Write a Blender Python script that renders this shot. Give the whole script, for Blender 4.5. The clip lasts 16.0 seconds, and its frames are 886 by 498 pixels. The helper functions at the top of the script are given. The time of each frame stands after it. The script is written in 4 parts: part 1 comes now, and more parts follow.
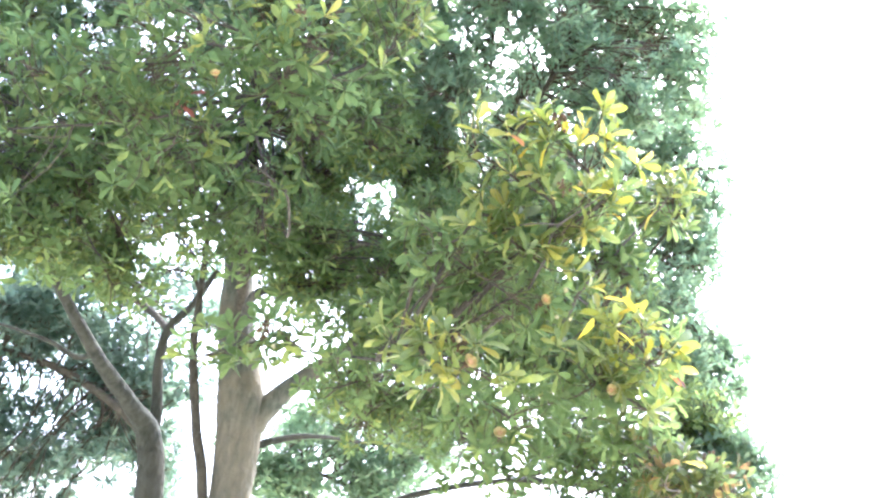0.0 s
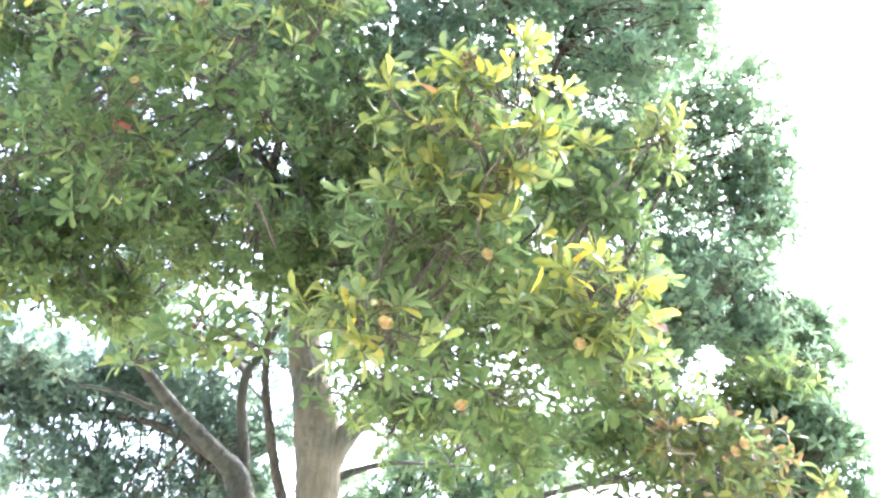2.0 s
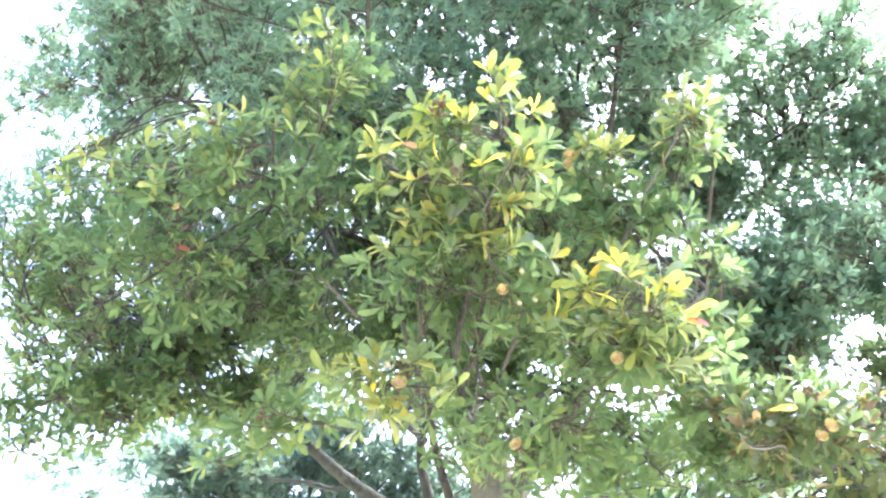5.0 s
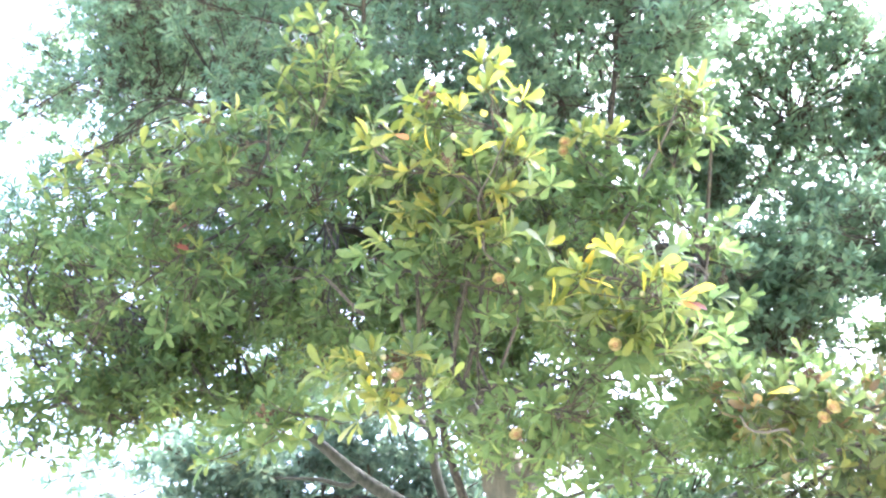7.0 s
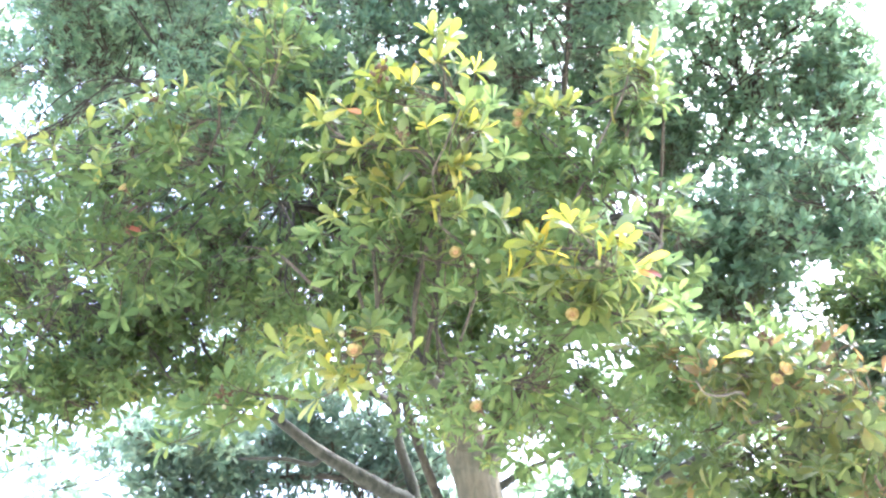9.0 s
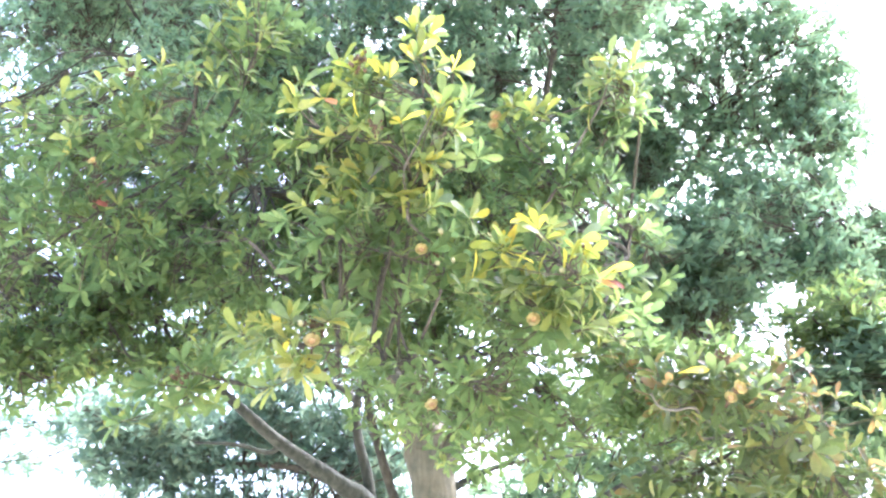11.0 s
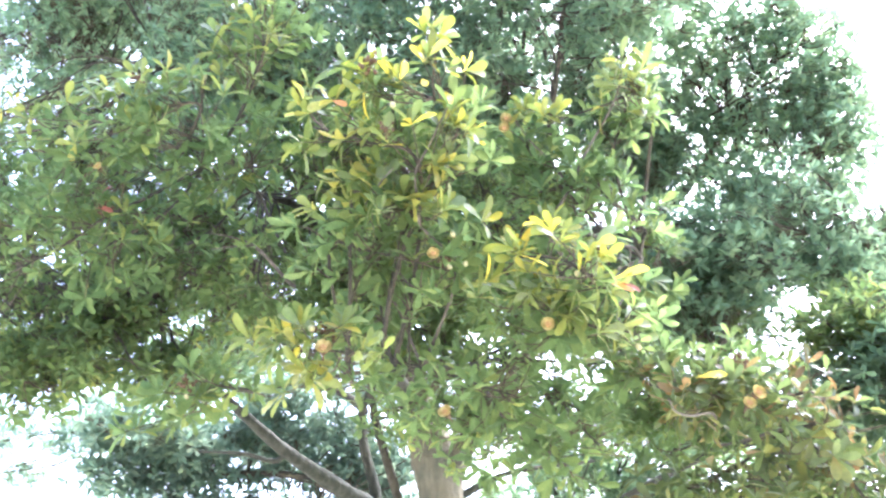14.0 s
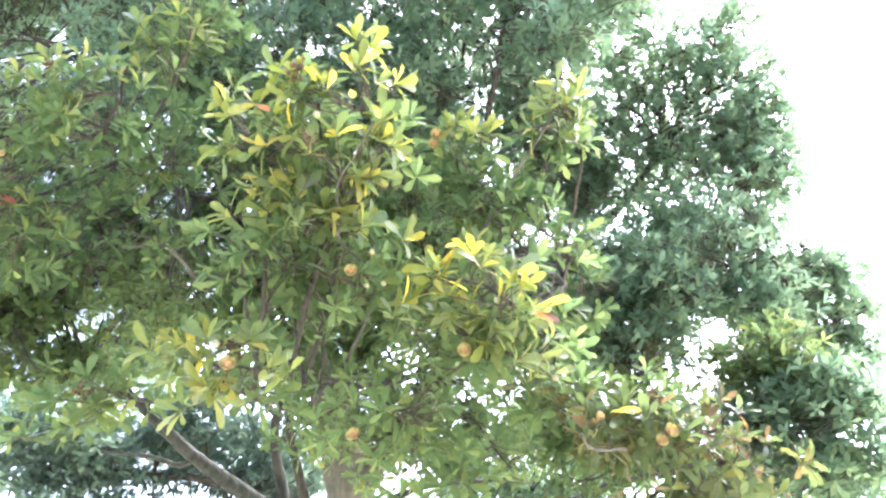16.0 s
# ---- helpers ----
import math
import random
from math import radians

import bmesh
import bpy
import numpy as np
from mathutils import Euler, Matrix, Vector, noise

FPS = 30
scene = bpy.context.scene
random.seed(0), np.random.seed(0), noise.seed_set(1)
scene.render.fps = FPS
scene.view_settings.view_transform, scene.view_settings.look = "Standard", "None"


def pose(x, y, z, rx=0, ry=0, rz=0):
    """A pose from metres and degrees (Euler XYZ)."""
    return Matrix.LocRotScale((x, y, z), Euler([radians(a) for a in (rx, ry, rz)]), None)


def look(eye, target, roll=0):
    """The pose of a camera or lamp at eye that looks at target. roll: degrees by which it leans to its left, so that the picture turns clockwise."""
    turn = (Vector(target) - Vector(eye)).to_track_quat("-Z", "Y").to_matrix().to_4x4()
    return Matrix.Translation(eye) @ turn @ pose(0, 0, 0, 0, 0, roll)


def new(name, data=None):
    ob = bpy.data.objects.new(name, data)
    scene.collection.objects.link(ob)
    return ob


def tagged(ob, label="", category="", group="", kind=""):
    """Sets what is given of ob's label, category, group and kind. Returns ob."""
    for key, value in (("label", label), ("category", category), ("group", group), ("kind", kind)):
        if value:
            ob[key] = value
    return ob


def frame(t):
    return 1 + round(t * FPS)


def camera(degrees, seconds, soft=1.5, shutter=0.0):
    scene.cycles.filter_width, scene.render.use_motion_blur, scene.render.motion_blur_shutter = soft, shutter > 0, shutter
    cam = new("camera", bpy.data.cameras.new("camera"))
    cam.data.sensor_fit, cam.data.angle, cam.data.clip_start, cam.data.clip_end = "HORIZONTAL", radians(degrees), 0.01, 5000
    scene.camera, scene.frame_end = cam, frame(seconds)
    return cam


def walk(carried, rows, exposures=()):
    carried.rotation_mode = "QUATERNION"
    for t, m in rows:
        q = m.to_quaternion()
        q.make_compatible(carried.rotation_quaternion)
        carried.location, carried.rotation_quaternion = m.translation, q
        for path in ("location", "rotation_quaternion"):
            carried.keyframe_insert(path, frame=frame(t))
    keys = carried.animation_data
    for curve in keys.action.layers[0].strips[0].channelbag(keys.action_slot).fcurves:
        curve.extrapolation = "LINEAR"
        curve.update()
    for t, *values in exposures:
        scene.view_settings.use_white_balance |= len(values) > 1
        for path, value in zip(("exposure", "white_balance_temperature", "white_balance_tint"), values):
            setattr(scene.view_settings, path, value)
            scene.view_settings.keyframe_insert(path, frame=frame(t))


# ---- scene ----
cam = camera(52.9, 16.0, soft=2.3, shutter=0.4)
PATH = [
    (0, (1.3, 0.858, 1.716), (1.628, 2.657, 2.528), 10.0),
    (0.5, (1.449, 0.895, 1.673), (1.75, 2.681, 2.522), 9.8),
    (0.9, (1.832, 0.975, 1.664), (1.977, 2.794, 2.482), 9.7),
    (1, (1.946, 0.987, 1.665), (2.083, 2.827, 2.437), 9.2),
    (1.5, (2.228, 1.046, 1.669), (2.219, 2.89, 2.444), 7.7),
    (2, (2.275, 1.09, 1.636), (2.226, 2.895, 2.497), 6.6),
    (2.5, (2.284, 1.141, 1.632), (2.19, 2.926, 2.531), 4.5),
    (3, (2.577, 1.185, 1.599), (2.227, 2.907, 2.556), 2.5),
    (3.5, (2.941, 1.186, 1.669), (2.464, 2.877, 2.625), 1.9),
    (4, (3.127, 1.152, 1.691), (2.616, 2.857, 2.602), 0.7),
    (4.5, (3.075, 1.138, 1.686), (2.56, 2.836, 2.607), -0.7),
    (5, (3.054, 1.156, 1.688), (2.526, 2.854, 2.604), -0.3),
    (5.2, (3.053, 1.156, 1.691), (2.515, 2.849, 2.609), -0.3),
    (7.3, (3.118, 1.202, 1.673), (2.561, 2.894, 2.581), -1.5),
    (7.5, (3.1, 1.188, 1.672), (2.547, 2.876, 2.59), -1.4),
    (8, (3.124, 1.204, 1.67), (2.625, 2.916, 2.577), -1.6),
    (8.5, (3.134, 1.208, 1.668), (2.647, 2.94, 2.542), -3.4),
    (8.7, (3.124, 1.211, 1.674), (2.644, 2.952, 2.533), -4.3),
    (10.8, (3.125, 1.228, 1.675), (2.664, 2.982, 2.518), -1.0),
    (11, (3.16, 1.233, 1.672), (2.728, 2.991, 2.523), -0.9),
    (11.5, (3.156, 1.236, 1.672), (2.747, 2.998, 2.527), 0.6),
    (12, (3.123, 1.23, 1.684), (2.706, 2.962, 2.592), 1.6),
    (12.5, (3.132, 1.237, 1.688), (2.713, 2.968, 2.598), 1.5),
    (13, (3.118, 1.259, 1.695), (2.69, 3.004, 2.573), 0.3),
    (13.5, (3.073, 1.264, 1.7), (2.594, 2.987, 2.594), -1.0),
    (14, (3.106, 1.277, 1.684), (2.674, 3.027, 2.55), -1.2),
    (14.5, (3.146, 1.305, 1.657), (2.771, 3.07, 2.521), -0.4),
    (15, (3.181, 1.286, 1.703), (2.841, 3.058, 2.566), 0.6),
    (15.5, (3.172, 1.29, 1.735), (2.848, 3.067, 2.593), 0.4),
    (16, (3.135, 1.351, 1.783), (2.853, 3.13, 2.654), 0.2),
]
walk(cam, [(t, look(eye, aim, roll)) for t, eye, aim, roll in PATH], [(0.0, 3.72, 5150, 15), (2.0, 3.80, 5250, 15), (4.0, 3.86, 5100, 15), (13.0, 3.86, 5100, 15), (16.0, 3.66, 5250, 15)])

# ---- world, sun, exposure ----
SUN_WAY = Vector((0.26, 0.48, 0.84)).normalized()
world = bpy.data.worlds.new("sky")
scene.world = world
world.use_nodes = True
wt = world.node_tree
wt.nodes.clear()
sky = wt.nodes.new("ShaderNodeTexSky")
sky.sky_type = "NISHITA"
sky.sun_disc = False
sky.sun_elevation = math.asin(SUN_WAY.z)
sky.sun_rotation = math.atan2(SUN_WAY.x, SUN_WAY.y)
sky.air_density, sky.dust_density, sky.ozone_density = 0.8, 9.0, 0.6
back = wt.nodes.new("ShaderNodeBackground")
back.inputs["Strength"].default_value = 0.15
wout = wt.nodes.new("ShaderNodeOutputWorld")
wt.links.new(sky.outputs[0], back.inputs["Color"])
wt.links.new(back.outputs[0], wout.inputs["Surface"])
sun = new("sun", bpy.data.lights.new("sun", "SUN"))
sun.data.energy, sun.data.angle, sun.data.color = 0.5, radians(16.0), (1.0, 0.96, 0.88)
sun.matrix_world = look(SUN_WAY * 30, (0, 0, 0))


# ---- materials ----
def shader(name):
    m = bpy.data.materials.new(name)
    m.use_nodes = True
    t = m.node_tree
    t.nodes.clear()
    return m, t


def add(t, kind, links=(), **values):
    n = t.nodes.new("ShaderNode" + kind)
    for key, v in values.items():
        n.inputs[key.replace("_", " ")].default_value = v
    for key, src in links:
        t.links.new(src, n.inputs[key])
    return n


def ramp(t, fac, stops):
    n = t.nodes.new("ShaderNodeValToRGB")
    el = n.color_ramp.elements
    while len(el) < len(stops):
        el.new(0.5)
    for e, (p, c) in zip(el, stops):
        e.position, e.color = p, (*c, 1)
    t.links.new(fac, n.inputs["Fac"])
    return n.outputs["Color"]


def leaf_material(name, stops, single, glow=0.46, rough=0.44, gloss=0.45):
    """Leathery leaf: glossy blade that lets light through. single: one leaf an object, else one an island."""
    m, t = shader(name)
    if single:
        rnd = add(t, "ObjectInfo").outputs["Random"]
    else:
        rnd = add(t, "NewGeometry").outputs["Random Per Island"]
    where = add(t, "TexCoord").outputs["Object"]
    fine = add(t, "TexNoise", [("Vector", where)], Scale=60.0, Detail=3.0)
    broad = add(t, "TexNoise", [("Vector", where)], Scale=1.7, Detail=2.0)
    mix = add(t, "Math", [(0, rnd), (1, broad.outputs["Fac"])])
    mix.operation = "MULTIPLY"
    pick = add(t, "Math", [(0, mix.outputs[0])])
    pick.operation = "MULTIPLY"
    pick.inputs[1].default_value = 1.8
    pick.use_clamp = True
    base = ramp(t, pick.outputs[0], stops)
    hue = add(t, "HueSaturation", [("Color", base), ("Value", add(t, "MapRange", [("Value", fine.outputs["Fac"])], To_Min=0.75, To_Max=1.25).outputs[0])])
    col = hue.outputs["Color"]
    bump = add(t, "Bump", [("Height", fine.outputs["Fac"])], Strength=0.25, Distance=0.004)
    skin = add(t, "BsdfPrincipled", [("Base Color", col), ("Normal", bump.outputs[0])], Roughness=rough)
    skin.inputs["Specular IOR Level"].default_value = gloss
    thru_col = add(t, "HueSaturation", [("Color", col)], Hue=0.485, Saturation=1.0, Value=2.9)
    thru = add(t, "BsdfTranslucent", [("Color", thru_col.outputs[0])])
    both = add(t, "MixShader", [(1, skin.outputs[0]), (2, thru.outputs[0])], Fac=glow)
    out = add(t, "OutputMaterial", [("Surface", both.outputs[0])])
    return m


def bark_material(name, dark, light, tan, scale=6.0, peel=None):
    m, t = shader(name)
    where = add(t, "TexCoord").outputs["Object"]
    big = add(t, "TexNoise", [("Vector", where)], Scale=scale * 0.4, Detail=4.0)
    upright = add(t, "Mapping", [("Vector", where)])
    upright.inputs["Scale"].default_value = (1.0, 1.0, 0.3)
    small = add(t, "TexNoise", [("Vector", upright.outputs[0])], Scale=scale * 4, Detail=5.0, Roughness=0.6)
    a = ramp(t, small.outputs["Fac"], [(0.3, dark), (0.62, light)])
    b = add(t, "MixRGB", [("Color1", a), ("Fac", ramp(t, big.outputs["Fac"], [(0.42, (0, 0, 0)), (0.62, (0.8, 0.8, 0.8))]))], Color2=(*tan, 1))
    if peel:
        # smooth tan bark up to where the old bark has not yet peeled, with a ragged border
        high = add(t, "SeparateXYZ", [(0, where)]).outputs["Z"]
        wavy = add(t, "TexNoise", [("Vector", where)], Scale=5.0, Detail=5.0)
        edge = add(t, "Math", [(0, wavy.outputs["Fac"]), (2, high)])
        edge.operation = "MULTIPLY_ADD"
        edge.inputs[1].default_value = 0.9
        step = add(t, "MapRange", [("Value", edge.outputs[0])], From_Min=peel[0] + 0.45, From_Max=peel[1] + 0.45)
        soft = ramp(t, small.outputs["Fac"], [(0.3, (0.088, 0.084, 0.056)), (0.7, (0.140, 0.122, 0.080))])
        b = add(t, "MixRGB", [("Color1", soft), ("Color2", b.outputs[0]), ("Fac", step.outputs[0])])
    lumps = add(t, "TexNoise", [("Vector", where)], Scale=scale * 1.6, Detail=2.0)
    swell = add(t, "Bump", [("Height", lumps.outputs["Fac"])], Strength=0.7, Distance=0.06)
    bump = add(t, "Bump", [("Height", small.outputs["Fac"]), ("Normal", swell.outputs[0])], Strength=0.45, Distance=0.025)
    skin = add(t, "BsdfPrincipled", [("Base Color", b.outputs[0]), ("Normal", bump.outputs[0])], Roughness=0.85)
    skin.inputs["Specular IOR Level"].default_value = 0.12
    add(t, "OutputMaterial", [("Surface", skin.outputs[0])])
    return m


def plain_material(name, a, b, scale=40.0, rough=0.6, glow=0.0):
    m, t = shader(name)
    where = add(t, "TexCoord").outputs["Object"]
    n = add(t, "TexNoise", [("Vector", where)], Scale=scale, Detail=4.0)
    col = ramp(t, n.outputs["Fac"], [(0.35, a), (0.65, b)])
    bump = add(t, "Bump", [("Height", n.outputs["Fac"])], Strength=0.3, Distance=0.01)
    skin = add(t, "BsdfPrincipled", [("Base Color", col), ("Normal", bump.outputs[0])], Roughness=rough)
    skin.inputs["Specular IOR Level"].default_value = 0.2
    last = skin
    if glow:
        thru = add(t, "BsdfTranslucent", [("Color", col)])
        last = add(t, "MixShader", [(1, skin.outputs[0]), (2, thru.outputs[0])], Fac=glow)
    add(t, "OutputMaterial", [("Surface", last.outputs[0])])
    return m


GREEN = [(0.0, (0.050, 0.080, 0.026)), (0.5, (0.061, 0.091, 0.028)), (0.85, (0.077, 0.103, 0.029)), (1.0, (0.100, 0.120, 0.029))]
YOUNG = [(0.0, (0.060, 0.088, 0.023)), (0.45, (0.086, 0.108, 0.023)), (0.8, (0.118, 0.130, 0.023)), (1.0, (0.170, 0.160, 0.024))]
GOLDEN = [(0.0, (0.074, 0.097, 0.014)), (0.4, (0.106, 0.120, 0.014)), (0.75, (0.148, 0.144, 0.014)), (1.0, (0.225, 0.178, 0.014))]
# Olive with browning leaves, darkened below the green to stand for shade
OLIVE = [(0.0, (0.034, 0.051, 0.016)), (0.5, (0.045, 0.062, 0.017)), (0.8, (0.067, 0.073, 0.018)), (1.0, (0.086, 0.060, 0.020))]
# Bluish, paled green: haze over the far and high crown, put into the colour
HAZED = [(0.0, (0.072, 0.114, 0.062)), (0.6, (0.088, 0.128, 0.066)), (1.0, (0.106, 0.142, 0.068))]
# The same haze tint, a little darker, for the forked tree behind
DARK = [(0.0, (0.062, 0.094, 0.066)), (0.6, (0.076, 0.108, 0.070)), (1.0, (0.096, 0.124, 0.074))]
M_GREEN = leaf_material("leaf_green", GREEN, False, 0.6, 0.5, 0.15)
M_YOUNG = leaf_material("leaf_young", YOUNG, False, 0.50, 0.33, 0.6)
M_OLIVE = leaf_material("leaf_olive", OLIVE, False, 0.55, 0.42, 0.4)
M_GOLDEN = leaf_material("leaf_golden", GOLDEN, False, 0.50, 0.33, 0.6)
M_HAZED = leaf_material("leaf_hazed", HAZED, False, 0.62, 0.55, 0.14)
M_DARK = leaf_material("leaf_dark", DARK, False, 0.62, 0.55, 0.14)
M_LEAF = leaf_material("leaf_single", YOUNG, True, 0.50, 0.33, 0.6)
M_AMBER = leaf_material("leaf_amber", GOLDEN, True, 0.52)
M_YELLOW = leaf_material("leaf_yellow", [(0.0, (0.34, 0.33, 0.03)), (1.0, (0.50, 0.40, 0.04))], True)
M_ORANGE = leaf_material("leaf_orange", [(0.0, (0.36, 0.17, 0.05)), (1.0, (0.46, 0.22, 0.06))], True)
M_RED = leaf_material("leaf_red", [(0.0, (0.095, 0.036, 0.020)), (1.0, (0.140, 0.052, 0.026))], True)
M_BARK = bark_material("bark", (0.021, 0.022, 0.015), (0.046, 0.047, 0.033), (0.054, 0.051, 0.035))
M_TRUNK = bark_material("trunk_bark", (0.040, 0.044, 0.030), (0.104, 0.108, 0.076), (0.128, 0.108, 0.064), 6.0, (3.05, 3.5))
M_BRANCH = bark_material("branch_bark", (0.030, 0.027, 0.018), (0.070, 0.062, 0.042), (0.066, 0.058, 0.038), 12.0)
M_TWIG = plain_material("twig_bark", (0.055, 0.043, 0.024), (0.105, 0.083, 0.047), 90.0, 0.8)
M_STEM = plain_material("stem_bark", (0.065, 0.056, 0.038), (0.13, 0.112, 0.08), 70.0, 0.8)
M_PETAL = plain_material("petal", (0.34, 0.25, 0.07), (0.60, 0.50, 0.20), 45.0, 0.55, 0.25)
M_STAMEN = plain_material("stamen", (0.36, 0.21, 0.08), (0.52, 0.34, 0.14), 120.0, 0.7)
M_SEPAL = plain_material("sepal", (0.050, 0.032, 0.014), (0.105, 0.064, 0.026), 80.0, 0.7)
M_BUD = plain_material("bud", (0.19, 0.18, 0.075), (0.31, 0.28, 0.13), 50.0, 0.45)
# Ground is out of view; its paleness is chosen to light the leaves from below
M_GROUND = plain_material("bounce_earth", (0.36, 0.34, 0.27), (0.52, 0.49, 0.40), 1.5, 0.95)


# ---- builders ----
def arrays_object(name, verts, quads, material, parent=None, label="", kind=""):
    """A mesh from numpy arrays: vertices (n, 3) and quads (m, 4)."""
    me = bpy.data.meshes.new(name)
    nv, nf = len(verts), len(quads)
    me.vertices.add(nv)
    me.vertices.foreach_set("co", np.asarray(verts, np.float32).ravel())
    me.loops.add(nf * 4)
    me.loops.foreach_set("vertex_index", np.asarray(quads, np.int32).ravel())
    me.polygons.add(nf)
    me.polygons.foreach_set("loop_start", np.arange(nf, dtype=np.int32) * 4)
    me.polygons.foreach_set("use_smooth", np.ones(nf, bool))
    me.update(calc_edges=True)
    me.validate()
    me.materials.append(material)
    ob = new(name, me)
    if parent:
        ob.parent = parent
    return tagged(ob, label=label, kind=kind)


def glide(points, steps=6):
    """A smooth line through the points."""
    p = [np.array(q, float) for q in points]
    p = [2 * p[0] - p[1]] + p + [2 * p[-1] - p[-2]]
    out = []
    for a, b, c, d in zip(p, p[1:], p[2:], p[3:]):
        for k in range(steps):
            s = k / steps
            out.append(0.5 * (2 * b + (c - a) * s + (2 * a - 5 * b + 4 * c - d) * s**2 + (3 * b - a - 3 * c + d) * s**3))
    return np.array(out + [p[-2]])


def tube_arrays(line, radii, sides, rough=0.0, rng=None):
    line = np.asarray(line, float)
    n = len(line)
    ahead = np.gradient(line, axis=0)
    ahead /= np.linalg.norm(ahead, axis=1)[:, None] + 1e-9
    ref = np.array([1.0, 0.13, 0.07]) if abs(ahead[:, 0]).mean() < 0.8 else np.array([0.05, 0.1, 1.0])
    side = np.cross(ahead, ref)
    side /= np.linalg.norm(side, axis=1)[:, None] + 1e-9
    top = np.cross(side, ahead)
    ang = np.arange(sides) * 2 * np.pi / sides
    r = np.asarray(radii, float)[:, None] * np.ones(sides)
    if rough and rng is not None:
        r = r * (1 + rough * rng.uniform(-1, 1, r.shape))
    v = line[:, None] + r[..., None] * (np.cos(ang)[None, :, None] * side[:, None] + np.sin(ang)[None, :, None] * top[:, None])
    i, k = np.meshgrid(np.arange(n - 1), np.arange(sides), indexing="ij")
    j = (k + 1) % sides
    q = np.stack([i * sides + k, i * sides + j, (i + 1) * sides + j, (i + 1) * sides + k], -1).reshape(-1, 4)
    return v.reshape(-1, 3), q


def join_arrays(parts):
    vs, qs, off = [], [], 0
    for v, q in parts:
        vs.append(v)
        qs.append(q + off)
        off += len(v)
    return np.concatenate(vs), np.concatenate(qs)


def grow(name, points, r0, r1, parent, material, sides=10, steps=6, label="", rough=0.06, seed=1, power=1.0):
    rng = np.random.default_rng(seed)
    line = glide(points, steps)
    s = np.linspace(0, 1, len(line)) ** power
    r = r0 + (r1 - r0) * s if not isinstance(r0, (list, tuple)) else np.interp(np.linspace(0, len(r0) - 1, len(line)), np.arange(len(r0)), r0)
    v, q = tube_arrays(line, r, sides, rough, rng)
    ob = arrays_object(name, v, q, material, parent, label)
    return ob, line


# ---- leaves ----
def leaf_shape(stations, fold=0.28, droop=0.16, wave=0.0):
    """An obovate blade of length 1 along y, three vertices a station."""
    t = np.array(stations)
    half = np.interp(t, [0, 0.1, 0.3, 0.5, 0.68, 0.82, 0.93, 1.0], [0.012, 0.026, 0.082, 0.138, 0.172, 0.166, 0.114, 0.022])
    v = []
    for k, (s, h) in enumerate(zip(t, half)):
        z = -droop * s * s
        up = fold * h + wave * (0.03 if k % 2 else -0.03)
        v += [(-h, s, z + up), (0, s, z), (h, s, z + up)]
    q = []
    for k in range(len(t) - 1):
        a = 3 * k
        q += [(a, a + 1, a + 4, a + 3), (a + 1, a + 2, a + 5, a + 4)]
    return np.array(v), np.array(q)


LEAF_FINE = [leaf_shape((0, 0.12, 0.3, 0.5, 0.68, 0.82, 0.93, 1.0), f, d, w) for f, d, w in ((0.3, 0.12, 0.3), (0.15, 0.28, 0.5), (0.45, 0.05, 0.2), (0.25, 0.4, 0.4))]
LEAF_MID = leaf_shape((0, 0.4, 0.78, 1.0))


def flat_leaf(stations):
    """A small blade for leaves seen from afar, two vertices a station, gently bent."""
    t = np.array(stations)
    half = np.interp(t, [0, 0.3, 0.7, 1.0], [0.03, 0.13, 0.22, 0.05])
    v = np.array([(side * h, s, -0.16 * s * s) for s, h in zip(t, half) for side in (-1, 1)])
    return v, np.array([(2 * k, 2 * k + 1, 2 * k + 3, 2 * k + 2) for k in range(len(t) - 1)])


LEAF_FAR = flat_leaf((0, 0.62, 1.0))


def unit(v):
    return v / (np.linalg.norm(v, axis=-1, keepdims=True) + 1e-9)


def rosettes(tips, axes, rng, size, count=(6, 9), open_by=(18, 88)):
    """Leaf frames (n, 3, 4) for whorls of leaves at the tips: right, along, up and place."""
    many = rng.integers(count[0], count[1] + 1, len(tips))
    own = np.repeat(np.arange(len(tips)), many)
    k = np.concatenate([np.arange(m) for m in many])
    n = many[own]
    tip, axis = np.asarray(tips)[own], np.asarray(axes)[own]
    e1 = unit(np.cross(axis, (0.31, 0.77, 0.21)))
    e2 = np.cross(axis, e1)
    az = k * 2.4 + rng.uniform(-0.35, 0.35, len(k))
    tilt = np.radians(open_by[0] + (open_by[1] - open_by[0]) * (k + rng.uniform(0, 1, len(k))) / n)[:, None]
    fan = np.cos(az)[:, None] * e1 + np.sin(az)[:, None] * e2
    along = unit(np.cos(tilt) * axis + np.sin(tilt) * fan + (0, 0, -0.08))
    right = unit(np.cross(along, axis) + rng.normal(0, 0.22, (len(k), 3)))
    up = unit(np.cross(right, along))
    right = np.cross(along, up)
    s = (size * rng.uniform(0.62, 1.15, len(k)))[:, None]
    wide = s * rng.uniform(0.85, 1.15, (len(k), 1))
    place = tip - axis * (0.15 * size * k / n)[:, None]
    return np.stack([right * wide, along * s, up * s, place], -1)


def leaf_cloud(frames, shape):
    v, q = shape
    world_v = np.einsum("nij,kj->nki", frames[:, :, :3], v) + frames[:, None, :, 3]
    quads = q[None] + (np.arange(len(frames)) * len(v))[:, None, None]
    return world_v.reshape(-1, 3), quads.reshape(-1, 4)


